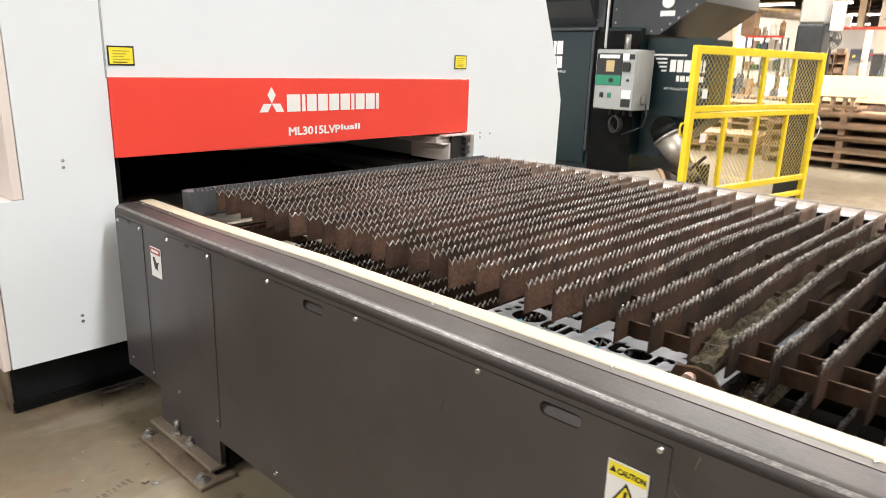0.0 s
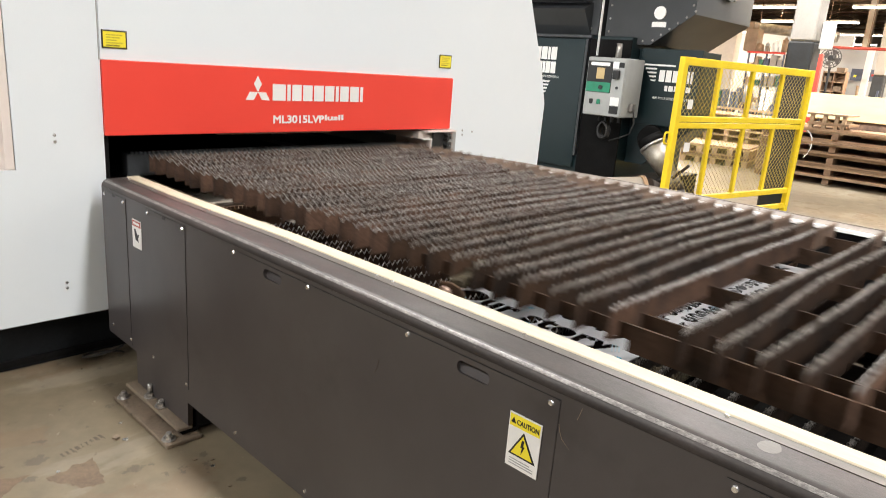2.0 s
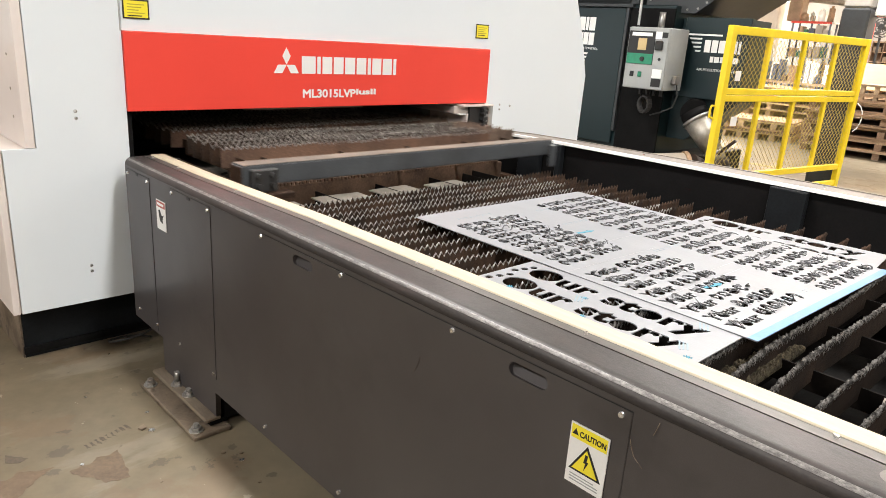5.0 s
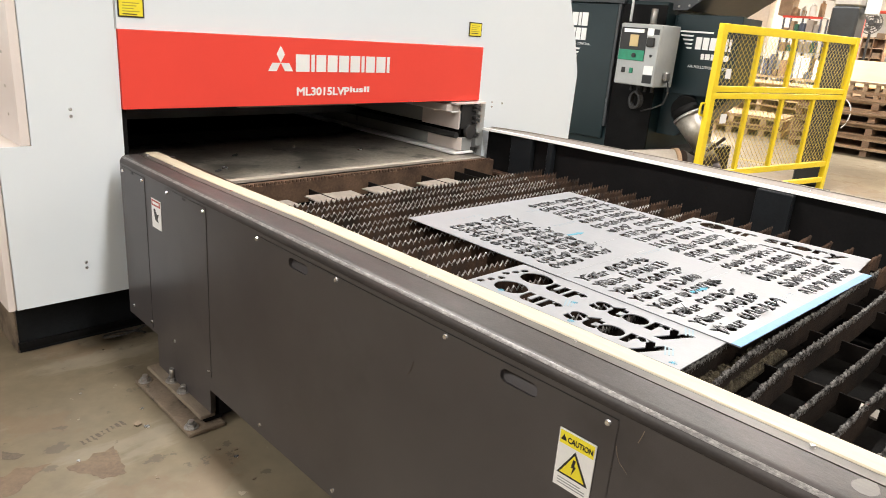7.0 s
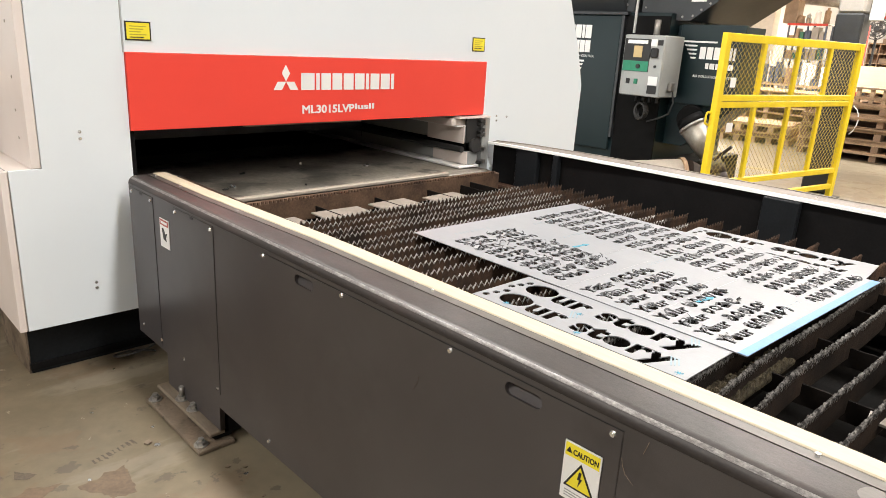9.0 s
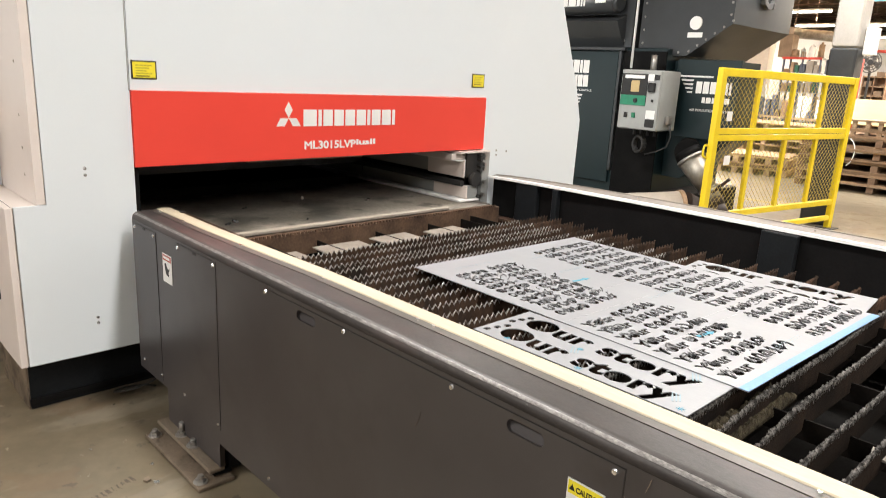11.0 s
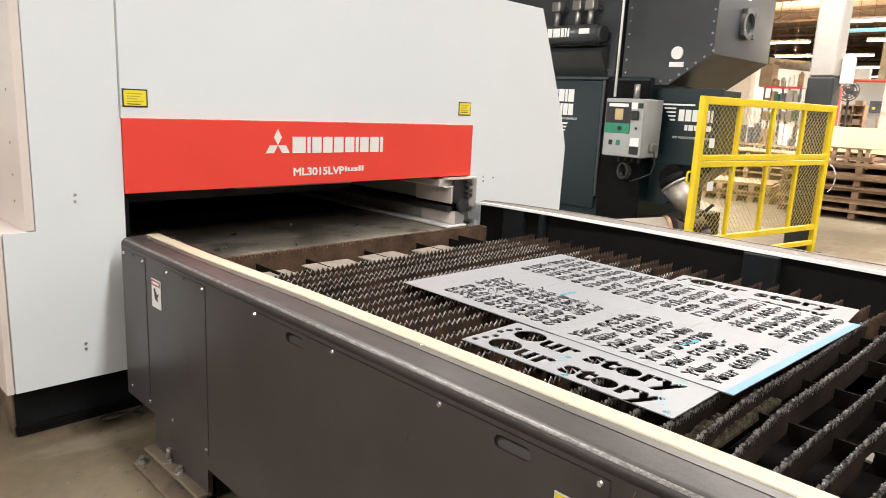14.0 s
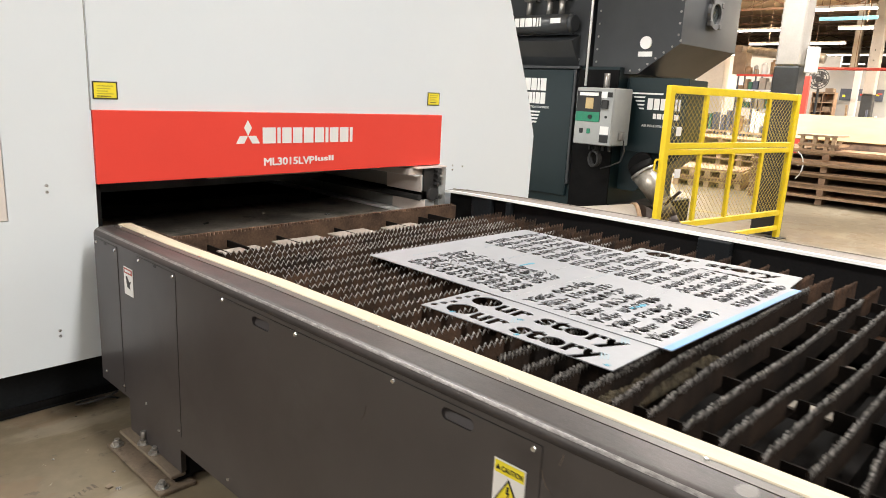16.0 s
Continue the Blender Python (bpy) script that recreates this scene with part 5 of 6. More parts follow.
for u, v, a in ((0.48, 0.44, 84), (1.07, 0.30, 84)):
    bm = prism([(-0.06, -0.010), (0.02, -0.010), (0.02, -0.022), (0.06, 0), (0.02, 0.022), (0.02, 0.010), (-0.06, 0.010)], "z", 0.0018, 0.0026)
    bm.transform(pose(u, v, 0, 0, 0, a) @ Matrix.Diagonal((0.75, 0.6, 1, 1)))
    part("tape_arrow", bm, M["bluemark"], main, "blue tape arrow")
for u0, v0, u1, v1 in ((0.742, 0.0, 0.7435, 0.50), (1.035, 0.0, 1.0365, 0.58), (0.60, 0.42, 0.6015, 0.975), (0.985, 0.42, 0.9865, 0.975)):
    part("seam_line", bx(u0, u1, v0, v1, 0.0016, 0.002), M["greyink"], main)
for u, v, n in ((0.10, 0.12, 9), (0.16, 0.52, 8), (0.76, 0.46, 10), (1.25, 0.36, 9), (0.36, 0.45, 7)):
    for k in range(n):
        part("print_line", bx(u - 0.0012, u + 0.0012, v + 0.022 * k, v + 0.022 * k + 0.015, 0.0016, 0.0019), M["faint"], main)
        part("print_line", bx(u + 0.010, u + 0.0122, v + 0.022 * k, v + 0.022 * k + 0.012, 0.0016, 0.0019), M["faint"], main)
holes = word_holes("Our story", 0.120, 0.060, 0.032, 0.575, 0.0056) + word_holes("Our story", 0.120, 0.060, 0.155, 0.575, 0.0056)
for k in range(3):
    holes += [oval(0.024 + 0.010 * k, 0.036 + 0.036 * k, 0.0115, 0.0130), oval(0.026 + 0.010 * k, 0.152 + 0.034 * k, 0.0115, 0.0130)]
strip_holes = holes
strip = laid_sheet("cut_strip", "narrow aluminium strip cut with two lines of large letters", rect(0, 0, 0.70, 0.268), holes, 0.424, -1.728, SZ - 0.0034, 0)
for u, v in ((0.115, 0.026), (0.375, 0.018), (0.672, 0.022), (0.30, 0.135)):
    star = None
    for k in range(4):
        bm = bx(-0.011, 0.011, -0.0007, 0.0007, 0.0016, 0.0021 + 0.0001 * k)
        bm.transform(Matrix.Translation((u, v, 0)) @ Matrix.Rotation(k * math.pi / 4, 4, "Z"))
        star = join(star, bm)
    part("ink_star", star, M["bluemark"], strip, "teal ink star")
for u, v in ((0.285, 0.115), (0.625, 0.07), (0.60, 0.225)):
    for k in range(3):
        bm = bx(-0.028, 0.028 - 0.006 * k, -0.0022, 0.0022, 0.0016, 0.0020)
        bm.transform(pose(u + 0.010 * k, v + 0.001 * k, 0, 0, 0, -62))
        part("print_line", bm, M["faint"], strip)
far = laid_sheet("cut_strip", "aluminium strip with large cut letters, half under the large sheet", rect(0, 0, 0.70, 0.268), strip_holes, 1.600, -1.758, SZ - 0.0034, 5)


# ---- dust collector ----
BACK = Matrix.Translation((-1.055, -3.245, 1.42)) @ Matrix.Scale(1.126, 4) @ Matrix.Translation((1.1, 3.2, -1.5))


def collector():
    t = thing("dust_collector", (5.6, 0.6, 0), "dark industrial dust collector with a sloping hopper", "dust collector")
    SIZED[t] = BACK
    part("lower_body", bx(4.92, 6.3, 0.30, 2.2, 0.46, 1.93, 0.006), M["collector"], t)
    part("upper_body", bx(4.96, 6.3, 0.72, 2.4, 1.935, 3.4, 0.006), M["hopper"], t)
    d = part("filter_door", bx(4.885, 4.919, 0.79, 1.46, 0.62, 1.90, 0.008), M["collector"], t, "dark teal door with white lettering")
    part("door_edge", bx(4.87, 4.918, 0.755, 0.785, 0.75, 1.90, 0.004), M["hopper"], d)
    part("shelf_edge", bx(4.86, 4.918, 0.72, 1.6, 1.905, 1.93), M["hopper"], t)
    blocks([0.075, 0.07, 0.03, 0.07], 0.125, 0.01, on_x(4.883, 1.395, 1.68), M["decal"], d)
    blocks([0.06, 0.055, 0.04, 0.03, 0.055, 0.06], 0.115, 0.008, on_x(4.883, 1.46, 1.545), M["decal"], d)
    lettering("AIR POLLUTION CONTROL", 0.032, on_x(4.883, 1.46, 1.50), M["decal"], d, width=0.40)
    for k in range(4):
        part("emblem_bar", prism([(1.36 - 0.016 * k, 1.47 - 0.035 * k), (1.17 + 0.012 * k, 1.47 - 0.035 * k), (1.18 + 0.012 * k, 1.452 - 0.035 * k), (1.35 - 0.016 * k, 1.452 - 0.035 * k)], "x", 4.880, 4.8845), M["decal"], d)
    # hopper with sloping underside
    h = part("hopper", prism([(0.66, 1.87), (0.16, 1.87), (-0.235, 2.145), (-0.235, 3.4), (0.66, 3.4)], "x", 5.0, 6.25), M["hopper"], t, "charcoal hopper with a porthole")
    for y, z in [(0.60 - 0.09 * k, 1.90) for k in range(5)] + [(0.14 - 0.075 * k, 1.91 + 0.052 * k) for k in range(6)] + [(-0.21, 2.22 + 0.1 * k) for k in range(6)] + [(0.62, 1.98 + 0.12 * k) for k in range(7)]:
        part("rivet", tube((4.992, y, z), (5.001, y, z), 0.010, 0.012, 6), M["steel"], h)
    part("inspection_disc", tube((4.985, 0.10, 2.155), (5.002, 0.10, 2.155), 0.058, seg=20), M["decal"], h, "white round inspection cover")
    part("disc_notice", bx(4.994, 5.0005, 0.03, 0.17, 2.03, 2.075), M["decal"], h)
    b = bmesh.new()
    for i in range(20):
        a0, a1 = 2 * math.pi * i / 20, 2 * math.pi * (i + 1) / 20
        q = [(5.62 + r * math.cos(a), y, 2.46 + r * math.sin(a)) for a in (a0, a1) for r, y in ((0.098, -0.236), (0.098, -0.272), (0.142, -0.272), (0.142, -0.236))]
        v = [b.verts.new(p) for p in q]
        for k in range(3):
            b.faces.new((v[k], v[k + 1], v[k + 5], v[k + 4]))
    bmesh.ops.remove_doubles(b, verts=b.verts, dist=0.0005)
    bmesh.ops.recalc_face_normals(b, faces=b.faces)
    part("porthole_ring", b, M["ringgrey"], h, "grey bolted ring")
    for a in (40, 130, 220, 310):
        cx, cz = 5.62 + 0.140 * math.cos(radians(a)), 2.46 + 0.140 * math.sin(radians(a))
        part("ring_clamp", bx(cx - 0.025, cx + 0.025, -0.280, -0.2365, cz - 0.025, cz + 0.025, 0.006), M["ringgrey"], h)
    part("porthole_glass", tube((5.62, -0.2365, 2.46), (5.62, -0.244, 2.46), 0.10, seg=20), M["glass"], h)
    part("hopper_notice", bx(5.56, 5.66, -0.238, -0.2355, 2.67, 2.73), M["decal"], h)
    # panel below the hopper
    c = part("side_cover", bx(5.02, 5.06, -0.36, 0.24, 1.14, 1.84, 0.004), M["collector"], t, "dark teal cover with white lettering")
    part("cover_body", prism([(-0.355, 1.14), (-0.355, 1.83), (0.29, 1.83), (0.29, 0.75), (0.10, 0.75)], "x", 5.065, 5.42), M["collector"], t)
    for k in range(5):
        part("emblem_bar", prism([(0.205 - 0.022 * k, 1.70 - 0.035 * k), ((-0.12 if k == 0 else 0.06), 1.70 - 0.035 * k), ((-0.12 if k == 0 else 0.065), 1.685 - 0.035 * k), (0.195 - 0.022 * k, 1.685 - 0.035 * k)], "x", 5.0155, 5.0195), M["decal"], c)
    blocks([0.055, 0.055, 0.085, 0.035, 0.02, 0.02], 0.105, 0.012, on_x(5.0175, 0.03, 1.545), M["decal"], c)
    blocks([0.03, 0.045, 0.05, 0.045, 0.045], 0.05, 0.01, on_x(5.0175, -0.04, 1.462), M["decal"], c)
    lettering("AIR POLLUTION CONTROL", 0.032, on_x(5.0175, 0.07, 1.385), M["decal"], c, width=0.42)
    # compressed-air tank with the valves above it
    k = part("air_tank", tube((4.84, 0.84, 2.335), (4.84, 1.9, 2.335), 0.095, seg=24), M["hopper"], t, "dark round air tank with white lettering")
    part("tank_cap", tube((4.84, 0.80, 2.335), (4.84, 0.84, 2.335), 0.075, 0.097, 24), M["hopper"], k)
    blocks([0.055, 0.055, 0.085, 0.035, 0.02, 0.02], 0.085, 0.012, on_x(4.743, 1.475, 2.305), M["decal"], k)
    part("tank_notice", bx(4.740, 4.746, 0.91, 1.03, 2.33, 2.38), M["decal"], k)
    for y in (0.98, 1.13, 1.38):
        v = part("air_valve", bx(4.80, 4.90, y - 0.05, y + 0.05, 2.56, 2.66, 0.012), M["steel"], t, "cast metal pulse valve")
        part("valve_stem", tube((4.85, y, 2.43), (4.85, y, 2.57), 0.03, seg=10), M["steel"], v)
        part("valve_hose", tube((4.90, y, 2.61), (4.955, y - 0.06, 2.58), 0.02, seg=8), M["rubber"], v)
    for i in range(7):
        part("rivet", tube((4.952, 0.80 + 0.1 * i, 2.0), (4.961, 0.80 + 0.1 * i, 2.0), 0.012, seg=6), M["steel"], t)
    part("ledge_cover", prism([(4.80, 2.17), (4.962, 2.24), (4.962, 1.94), (4.90, 2.02)], "y", 0.80, 1.9), M["hopper"], t)
    part("conduit", tube((4.70, 0.53, 1.74), (4.70, 0.53, 3.6), 0.012, seg=10), M["decal"], t, "thin grey conduit pipe")
    part("stack_lamp", tube((4.75, 0.33, 1.73), (4.75, 0.33, 1.86), 0.028, seg=12), M["steel"], t)
    part("back_frame", bx(4.905, 4.919, 0.30, 0.75, 0.52, 1.90), M["black"], t)
    for x in (5.0, 6.2):
        for y in (0.36, 2.1):
            part("leg", bx(x - 0.05, x + 0.05, y - 0.05, y + 0.05, 0.239, 0.47, 0.004), M["hopper"], t)
    part("front_base", bx(4.93, 6.2, 0.02, 0.325, 0.24, 0.60, 0.006), M["black"], t, "black base of the collector")
    part("base_skirt", bx(4.97, 6.28, 0.33, 2.15, 0.24, 0.459), M["black"], t)
    # control box on the front
    b = part("control_box", bx(4.60, 4.92, 0.14, 0.545, 1.195, 1.725, 0.008), M["boxgrey"], t, "light grey electrical control box")
    part("box_lid", bx(4.585, 4.599, 0.145, 0.54, 1.20, 1.72, 0.004), M["boxgrey"], b)
    part("display_panel", bx(4.578, 4.584, 0.27, 0.53, 1.41, 1.69), M["ink"], b)
    part("green_panel", bx(4.576, 4.5785, 0.272, 0.528, 1.412, 1.50), M["green"], b)
    part("display", bx(4.572, 4.5775, 0.345, 0.43, 1.53, 1.63, 0.002), M["ply"], b, "small pale yellow display")
    part("word_bar", bx(4.575, 4.5778, 0.30, 0.50, 1.648, 1.678), M["decal"], b)
    part("dial", tube((4.565, 0.37, 1.455), (4.577, 0.37, 1.455), 0.02, seg=12), M["ink"], b)
    part("rotary_switch", bx(4.555, 4.584, 0.185, 0.255, 1.535, 1.615, 0.008), M["ink"], b, "black rotary switch")
    part("box_notice", bx(4.580, 4.5845, 0.21, 0.27, 1.63, 1.69), M["decal"], b)
    part("box_notice", bx(4.580, 4.5845, 0.155, 0.205, 1.64, 1.685), M["ink"], b)
    part("box_notice", bx(4.580, 4.5845, 0.165, 0.255, 1.30, 1.375), M["decal"], b)
    part("box_notice", bx(4.580, 4.5845, 0.165, 0.255, 1.225, 1.295), M["ink"], b)
    part("push_button", bx(4.572, 4.5845, 0.44, 0.475, 1.30, 1.345, 0.003), M["ink"], b)
    part("push_button", bx(4.572, 4.5845, 0.36, 0.395, 1.30, 1.345, 0.003), M["green"], b)
    part("key_lock", tube((4.575, 0.205, 1.46), (4.5845, 0.205, 1.46), 0.012, seg=10), M["ink"], b)
    part("side_lever", bx(4.72, 4.80, 0.10, 0.139, 1.25, 1.33, 0.01), M["steel"], b)
    loop = [(4.75 , 0.36 + 0.055 * math.sin(a), 1.06 + 0.075 * math.cos(a)) for i, a in enumerate(np.linspace(0, 6 * math.pi, 40))]
    loop = [(4.75 - 0.002 * i, y, z) for i, (x, y, z) in enumerate(loop)]
    part("coiled_cable", pipe([(4.78, 0.36, 1.20)] + loop, 0.012, 6), M["rubber"], t, "coil of black cable")
    part("loose_cable", pipe([(4.78, 0.11, 1.25), (4.78, 0.09, 1.15), (4.78, 0.12, 1.05), (4.78, 0.22, 1.0), (4.78, 0.33, 0.96)], 0.007, 6), M["rubber"], t)
    for y in (0.22, 0.29, 0.36, 0.43):
        part("cable_gland", tube((4.72, y, 1.14), (4.72, y, 1.196), 0.014, seg=8), M["rubber"], b)


collector()


def ducts():
    t = thing("exhaust_duct", (5.5, 0.0, 0), "bare steel exhaust duct dropping from the collector", "duct")
    top, ring = Vector((5.66, 0.245, 0.815)), Vector((5.66, 0.020, 0.525))
    d = (ring - top).normalized()
    # branch and collar are black in place of the collector's shadow on them
    part("branch", tube((6.05, 0.48, 0.90), top - d * 0.09, 0.12, 0.130, 24), M["black"], t, "branch from the collector, blackened for the shade there")
    part("collar", tube(top - d * 0.10, top - d * 0.008, 0.132, 0.138, 28), M["black"], t, "collar blackened for the shade under the collector")
    part("clamp_ring", tube(top - d * 0.020, top + d * 0.012, 0.146, 0.146, 28), M["steel"], t)
    part("cone", tube(top, ring - d * 0.02, 0.140, 0.088, 28), M["duct"], t, "tapering steel cone")
    for k, q in ((0, 0.0), (1, 0.035)):
        part("clamp_ring", tube(ring + d * (q - 0.022), ring + d * (q - 0.006), 0.098, 0.098, 24), M["steel"], t)
    part("outlet", tube(ring - d * 0.02, ring + d * 0.10, 0.090, 0.088, 24), M["duct"], t)
    e = [ring + d * 0.08 + Vector((0, -0.035 * k - 0.004 * k * k, -0.075 * k - 0.002 * k * k)) for k in range(7)]
    e[-1].z = 0.0
    for k, (a, b) in enumerate(zip(e, e[1:])):
        part("hose_ring", tube(a, b, 0.104 - 0.008 * (k % 2), 0.100, 20), M["hosebrown"], t, "dark brown flexible hose")
    part("damper_lever", tube((5.60, -0.02, 0.50), (5.60, -0.20, 0.68), 0.016, seg=8), M["hosebrown"], t, "dark damper lever")
    t2 = thing("floor_duct", (4.9, 0.4, 0), "beige round duct lying beside the collector", "duct")
    part("pipe", tube((4.62, 0.86, 0.25), (5.36, 0.12, 0.35), 0.18, seg=28), M["beige"], t2)
    part("cradle", bx(4.8, 5.0, 0.5, 0.7, 0, 0.16), M["hopper"], t2)
    part("flange", tube((5.33, 0.15, 0.346), (5.36, 0.12, 0.350), 0.192, seg=28), M["plate"], t2)
    part("elbow", tube((5.36, 0.12, 0.350), (5.50, 0.01, 0.30), 0.178, 0.150, 28), M["hosebrown"], t2, "brown elbow at the end of the duct")


ducts()


# ---- yellow fence ----
def fence():
    ang = math.degrees(math.atan2(-0.50 + 0.09, 7.76 - 5.36))
    t = thing("safety_fence", (5.36, -0.09, 0), "yellow welded safety fence with diamond wire mesh", "fence", rz=ang)
    L, H, w = 2.435, 1.72, 0.035
    for x in (0.0, L):
        part("post", bx(x - w, x + w, -0.03, 0.03, 0, H, 0.003), M["yellow"], t)
        part("foot_plate", bx(x - 0.09, x + 0.09, -0.09, 0.09, 0, 0.01), M["column_dark"], t)
    for z0, z1 in ((H - 0.075, H), (1.045, 1.102), (1.108, 1.165), (0.285, 0.345), (0.10, 0.155)):
        part("rail", bx(w, L - w, -0.022, 0.022, z0, z1, 0.003), M["yellow"], t)
    for i in (1, 2, 3):
        x = L * i / 4
        for z0, z1 in ((1.166, H - 0.076), (0.346, 1.044)):
            part("upright", bx(x - 0.024, x + 0.024, -0.02, 0.02, z0, z1, 0.003), M["yellow"], t)
    p = 0.066
    for i in range(4):
        a, b = L * i / 4 + 0.02, L * (i + 1) / 4 - 0.02
        for z0, z1 in ((1.165, H - 0.075), (0.345, 1.045)):
            bm = None
            for s in (1, -1):
                c = -(z1 - z0)
                while c < (b - a):
                    # line x = a + c + s-run
                    x0, x1 = max(a, a + c), min(b, a + c + (z1 - z0))
                    if x1 - x0 > 0.01:
                        za, zb = z0 + (x0 - a - c), z0 + (x1 - a - c)
                        if s < 0:
                            za, zb = z1 - (x0 - a - c), z1 - (x1 - a - c)
                        bm = tube((x0, 0.004 * s, za), (x1, 0.004 * s, zb), 0.0026, seg=4, bm=bm, ends=False)
                    c += p
            part("wire_mesh", bm, M["wire"], t, kind="stuff")
    part("latch_loop", pipe([(-0.036, 0.02, 1.00), (-0.075, 0.03, 1.00), (-0.085, 0.03, 0.97), (-0.085, 0.03, 0.90), (-0.036, 0.02, 0.88)], 0.010, 8), M["yellow"], t)
    for x, z, sx in ((0.16, 1.28, 0.05), (0.22, 0.86, 0.06)):
        part("tag", bx(x - sx * 0.8, x + sx * 0.8, -0.03, -0.026, z - 0.045, z + 0.045), M["decal"], t, "white paper tag")


fence()


# ---- columns, lamps and the far hall ----
def column(x, y, w=0.42, label=""):
    t = thing("hall_column", (x, y, 0), label or "square hall column, dark below and chalky white above", "column", "hall columns")
    part("dark_base", bx(x - w / 2, x + w / 2, y - w / 2, y + w / 2, 0, 2.05, 0.02), M["column_dark"], t)
    part("white_shaft", bx(x - w / 2 + 0.004, x + w / 2 - 0.004, y - w / 2 + 0.004, y + w / 2 - 0.004, 2.052, 6.6, 0.02), M["column_white"], t)
    for k in range(2):
        part("bolt", tube((x - w / 2 - 0.006, y, 3.0 + 0.28 * k), (x - w / 2 + 0.01, y, 3.0 + 0.28 * k), 0.02, seg=6), M["ink"], t)
    return t


c0 = column(8.0, -0.29, 0.29)
part("junction_box", bx(8.02, 8.14, -0.56, -0.437, 1.98, 2.28, 0.006), M["decal"], c0, "white junction box")
for x, y in ((22.0, 2.0), (22.0, 12.0), (36.0, 6.0), (14.0, 11.0), (36.0, 20.0), (14.0, 22.0)):
    column(x, y, 0.3)


def fixture(x, y, z, length, along):
    t = thing("ceiling_light", (x, y, z), "twin-tube fluorescent ceiling light", "lamp", "ceiling lights")
    dx, dy = (length / 2, 0.14) if along == "x" else (0.14, length / 2)
    part("housing", bx(x - dx, x + dx, y - dy, y + dy, z + 0.07, z + 0.13), M["decal"], t)
    for s in (-0.06, 0.06):
        if along == "x":
            part("lamp_tube", tube((x - dx, y + s, z + 0.04), (x + dx, y + s, z + 0.04), 0.03, seg=8), M["tube"], t)
        else:
            part("lamp_tube", tube((x + s, y - dy, z + 0.04), (x + s, y + dy, z + 0.04), 0.03, seg=8), M["tube"], t)
    part("hanger", tube((x, y, z + 0.13), (x, y, 6.6), 0.008, seg=4), M["truss"], t)


for lx, ly, power in LAMP_ROWS:
    fixture(lx, ly, LAMP_Z, 2.4, "y")
for lx, ys in ((20.4, (-2.2, 2.6, 8.2)), (25.4, (3.2, 6.6, 12.0)), (31.0, (6.0, 8.2, 15.0)), (37.7, (5.6, 7.2, 13.0)), (45.0, (8.5, 17.0))):
    for ly in ys:
        fixture(lx, ly, 4.2, 1.6, "y")
bl = thing("hanging_tube", (20.2, 2.4, 3.9), "pale blue tube hanging under a ceiling light", "tube")
part("blue_tube", tube((20.2, 1.7, 3.98), (20.2, 3.1, 3.98), 0.05, seg=10), M["paleblue"], bl)
for y in (1.9, 2.9):
    part("hanger", tube((20.2, y, 4.03), (20.2, y, 6.6), 0.008, seg=4), M["truss"], bl)
for k in range(9):
    x = 10 + 6 * k
    b = bx(x - 0.06, x + 0.06, -17.9, 47.9, 6.05, 6.15)
    bx(x - 0.06, x + 0.06, -17.9, 47.9, 6.5, 6.58, bm=b)
    for j in range(28):
        y = -17 + 2.3 * j
        tube((x, y, 6.1), (x, y + 1.15, 6.54), 0.03, seg=4, bm=b)
        tube((x, y + 1.15, 6.54), (x, y + 2.3, 6.1), 0.03, seg=4, bm=b)
    solid("roof_truss", b, M["truss"], "brown steel roof truss", "truss", "roof trusses", kind="structure")


def plate_stack(x, y, w, d, levels, seed, rz=0, deck="pallet_wood", bearer="pallet_wood"):
    """Steel plates on timber bearers, in layers."""
    r = random.Random(seed)
    t = thing("plate_stack", (x, y, 0), "stack of rusty steel plates on wooden pallets", "pallet stack", "plate stacks", rz=rz or 0.01)
    z = 0.0
    for _ in range(levels):
        for k in range(5):
            yy = -d / 2 + 0.08 + (d - 0.16) * k / 4
            part("bearer", bx(-w / 2, w / 2, yy - 0.05, yy + 0.05, z, z + 0.10), M[bearer], t)
        z += 0.101
        o = r.uniform(-0.05, 0.05)
        part("deck", bx(-w / 2 + o, w / 2 + o, -d / 2, d / 2, z, z + 0.022), M[deck], t)
        z += 0.023
        for _ in range(r.randint(1, 3)):
            o = r.uniform(-0.08, 0.08)
            h = r.uniform(0.012, 0.03)
            part("plate", bx(-w / 2 + o, w / 2 + o, -d / 2 + 0.03, d / 2 - 0.03, z, z + h), M["plate"], t)
            z += h + 0.001
    return z


plate_stack(12.35, -1.0, 1.5, 4.6, 5, 1, 0.4, "pallet_wood", "darkwood")
plate_stack(14.3, -1.3, 1.3, 4.4, 8, 11, 0.5, "pallet_wood", "darkwood")
small = plate_stack(14.6, 2.78, 1.4, 2.0, 6, 4, -3, "ply", "pallet_wood")
plate_stack(12.6, 2.35, 1.2, 1.3, 2, 5, 12, "ply", "pallet_wood")
plate_stack(16.8, 5.6, 1.6, 2.6, 5, 6, 0)
plate_stack(17.5, 1.2, 1.6, 2.0, 4, 7, 3)
solid("hardboard_panel", prism([(12.27, 0.835), (12.31, 0.83), (12.86, 1.42), (12.82, 1.44)], "y", -3.3, 0.10), M["leadrust"], "brown hardboard sheet leaning on the plate stack", "panel")
solid("plywood_panel", prism([(12.42, 1.045), (12.45, 1.03), (12.82, 1.445), (12.78, 1.47)], "y", -3.2, 1.05), M["ply"], "large pale plywood panel leaning on the plate stack", "panel")
cr = thing("small_crate", (11.95, 0.28, 0.82), "low wooden crate with open ends on the plate stack", "crate")
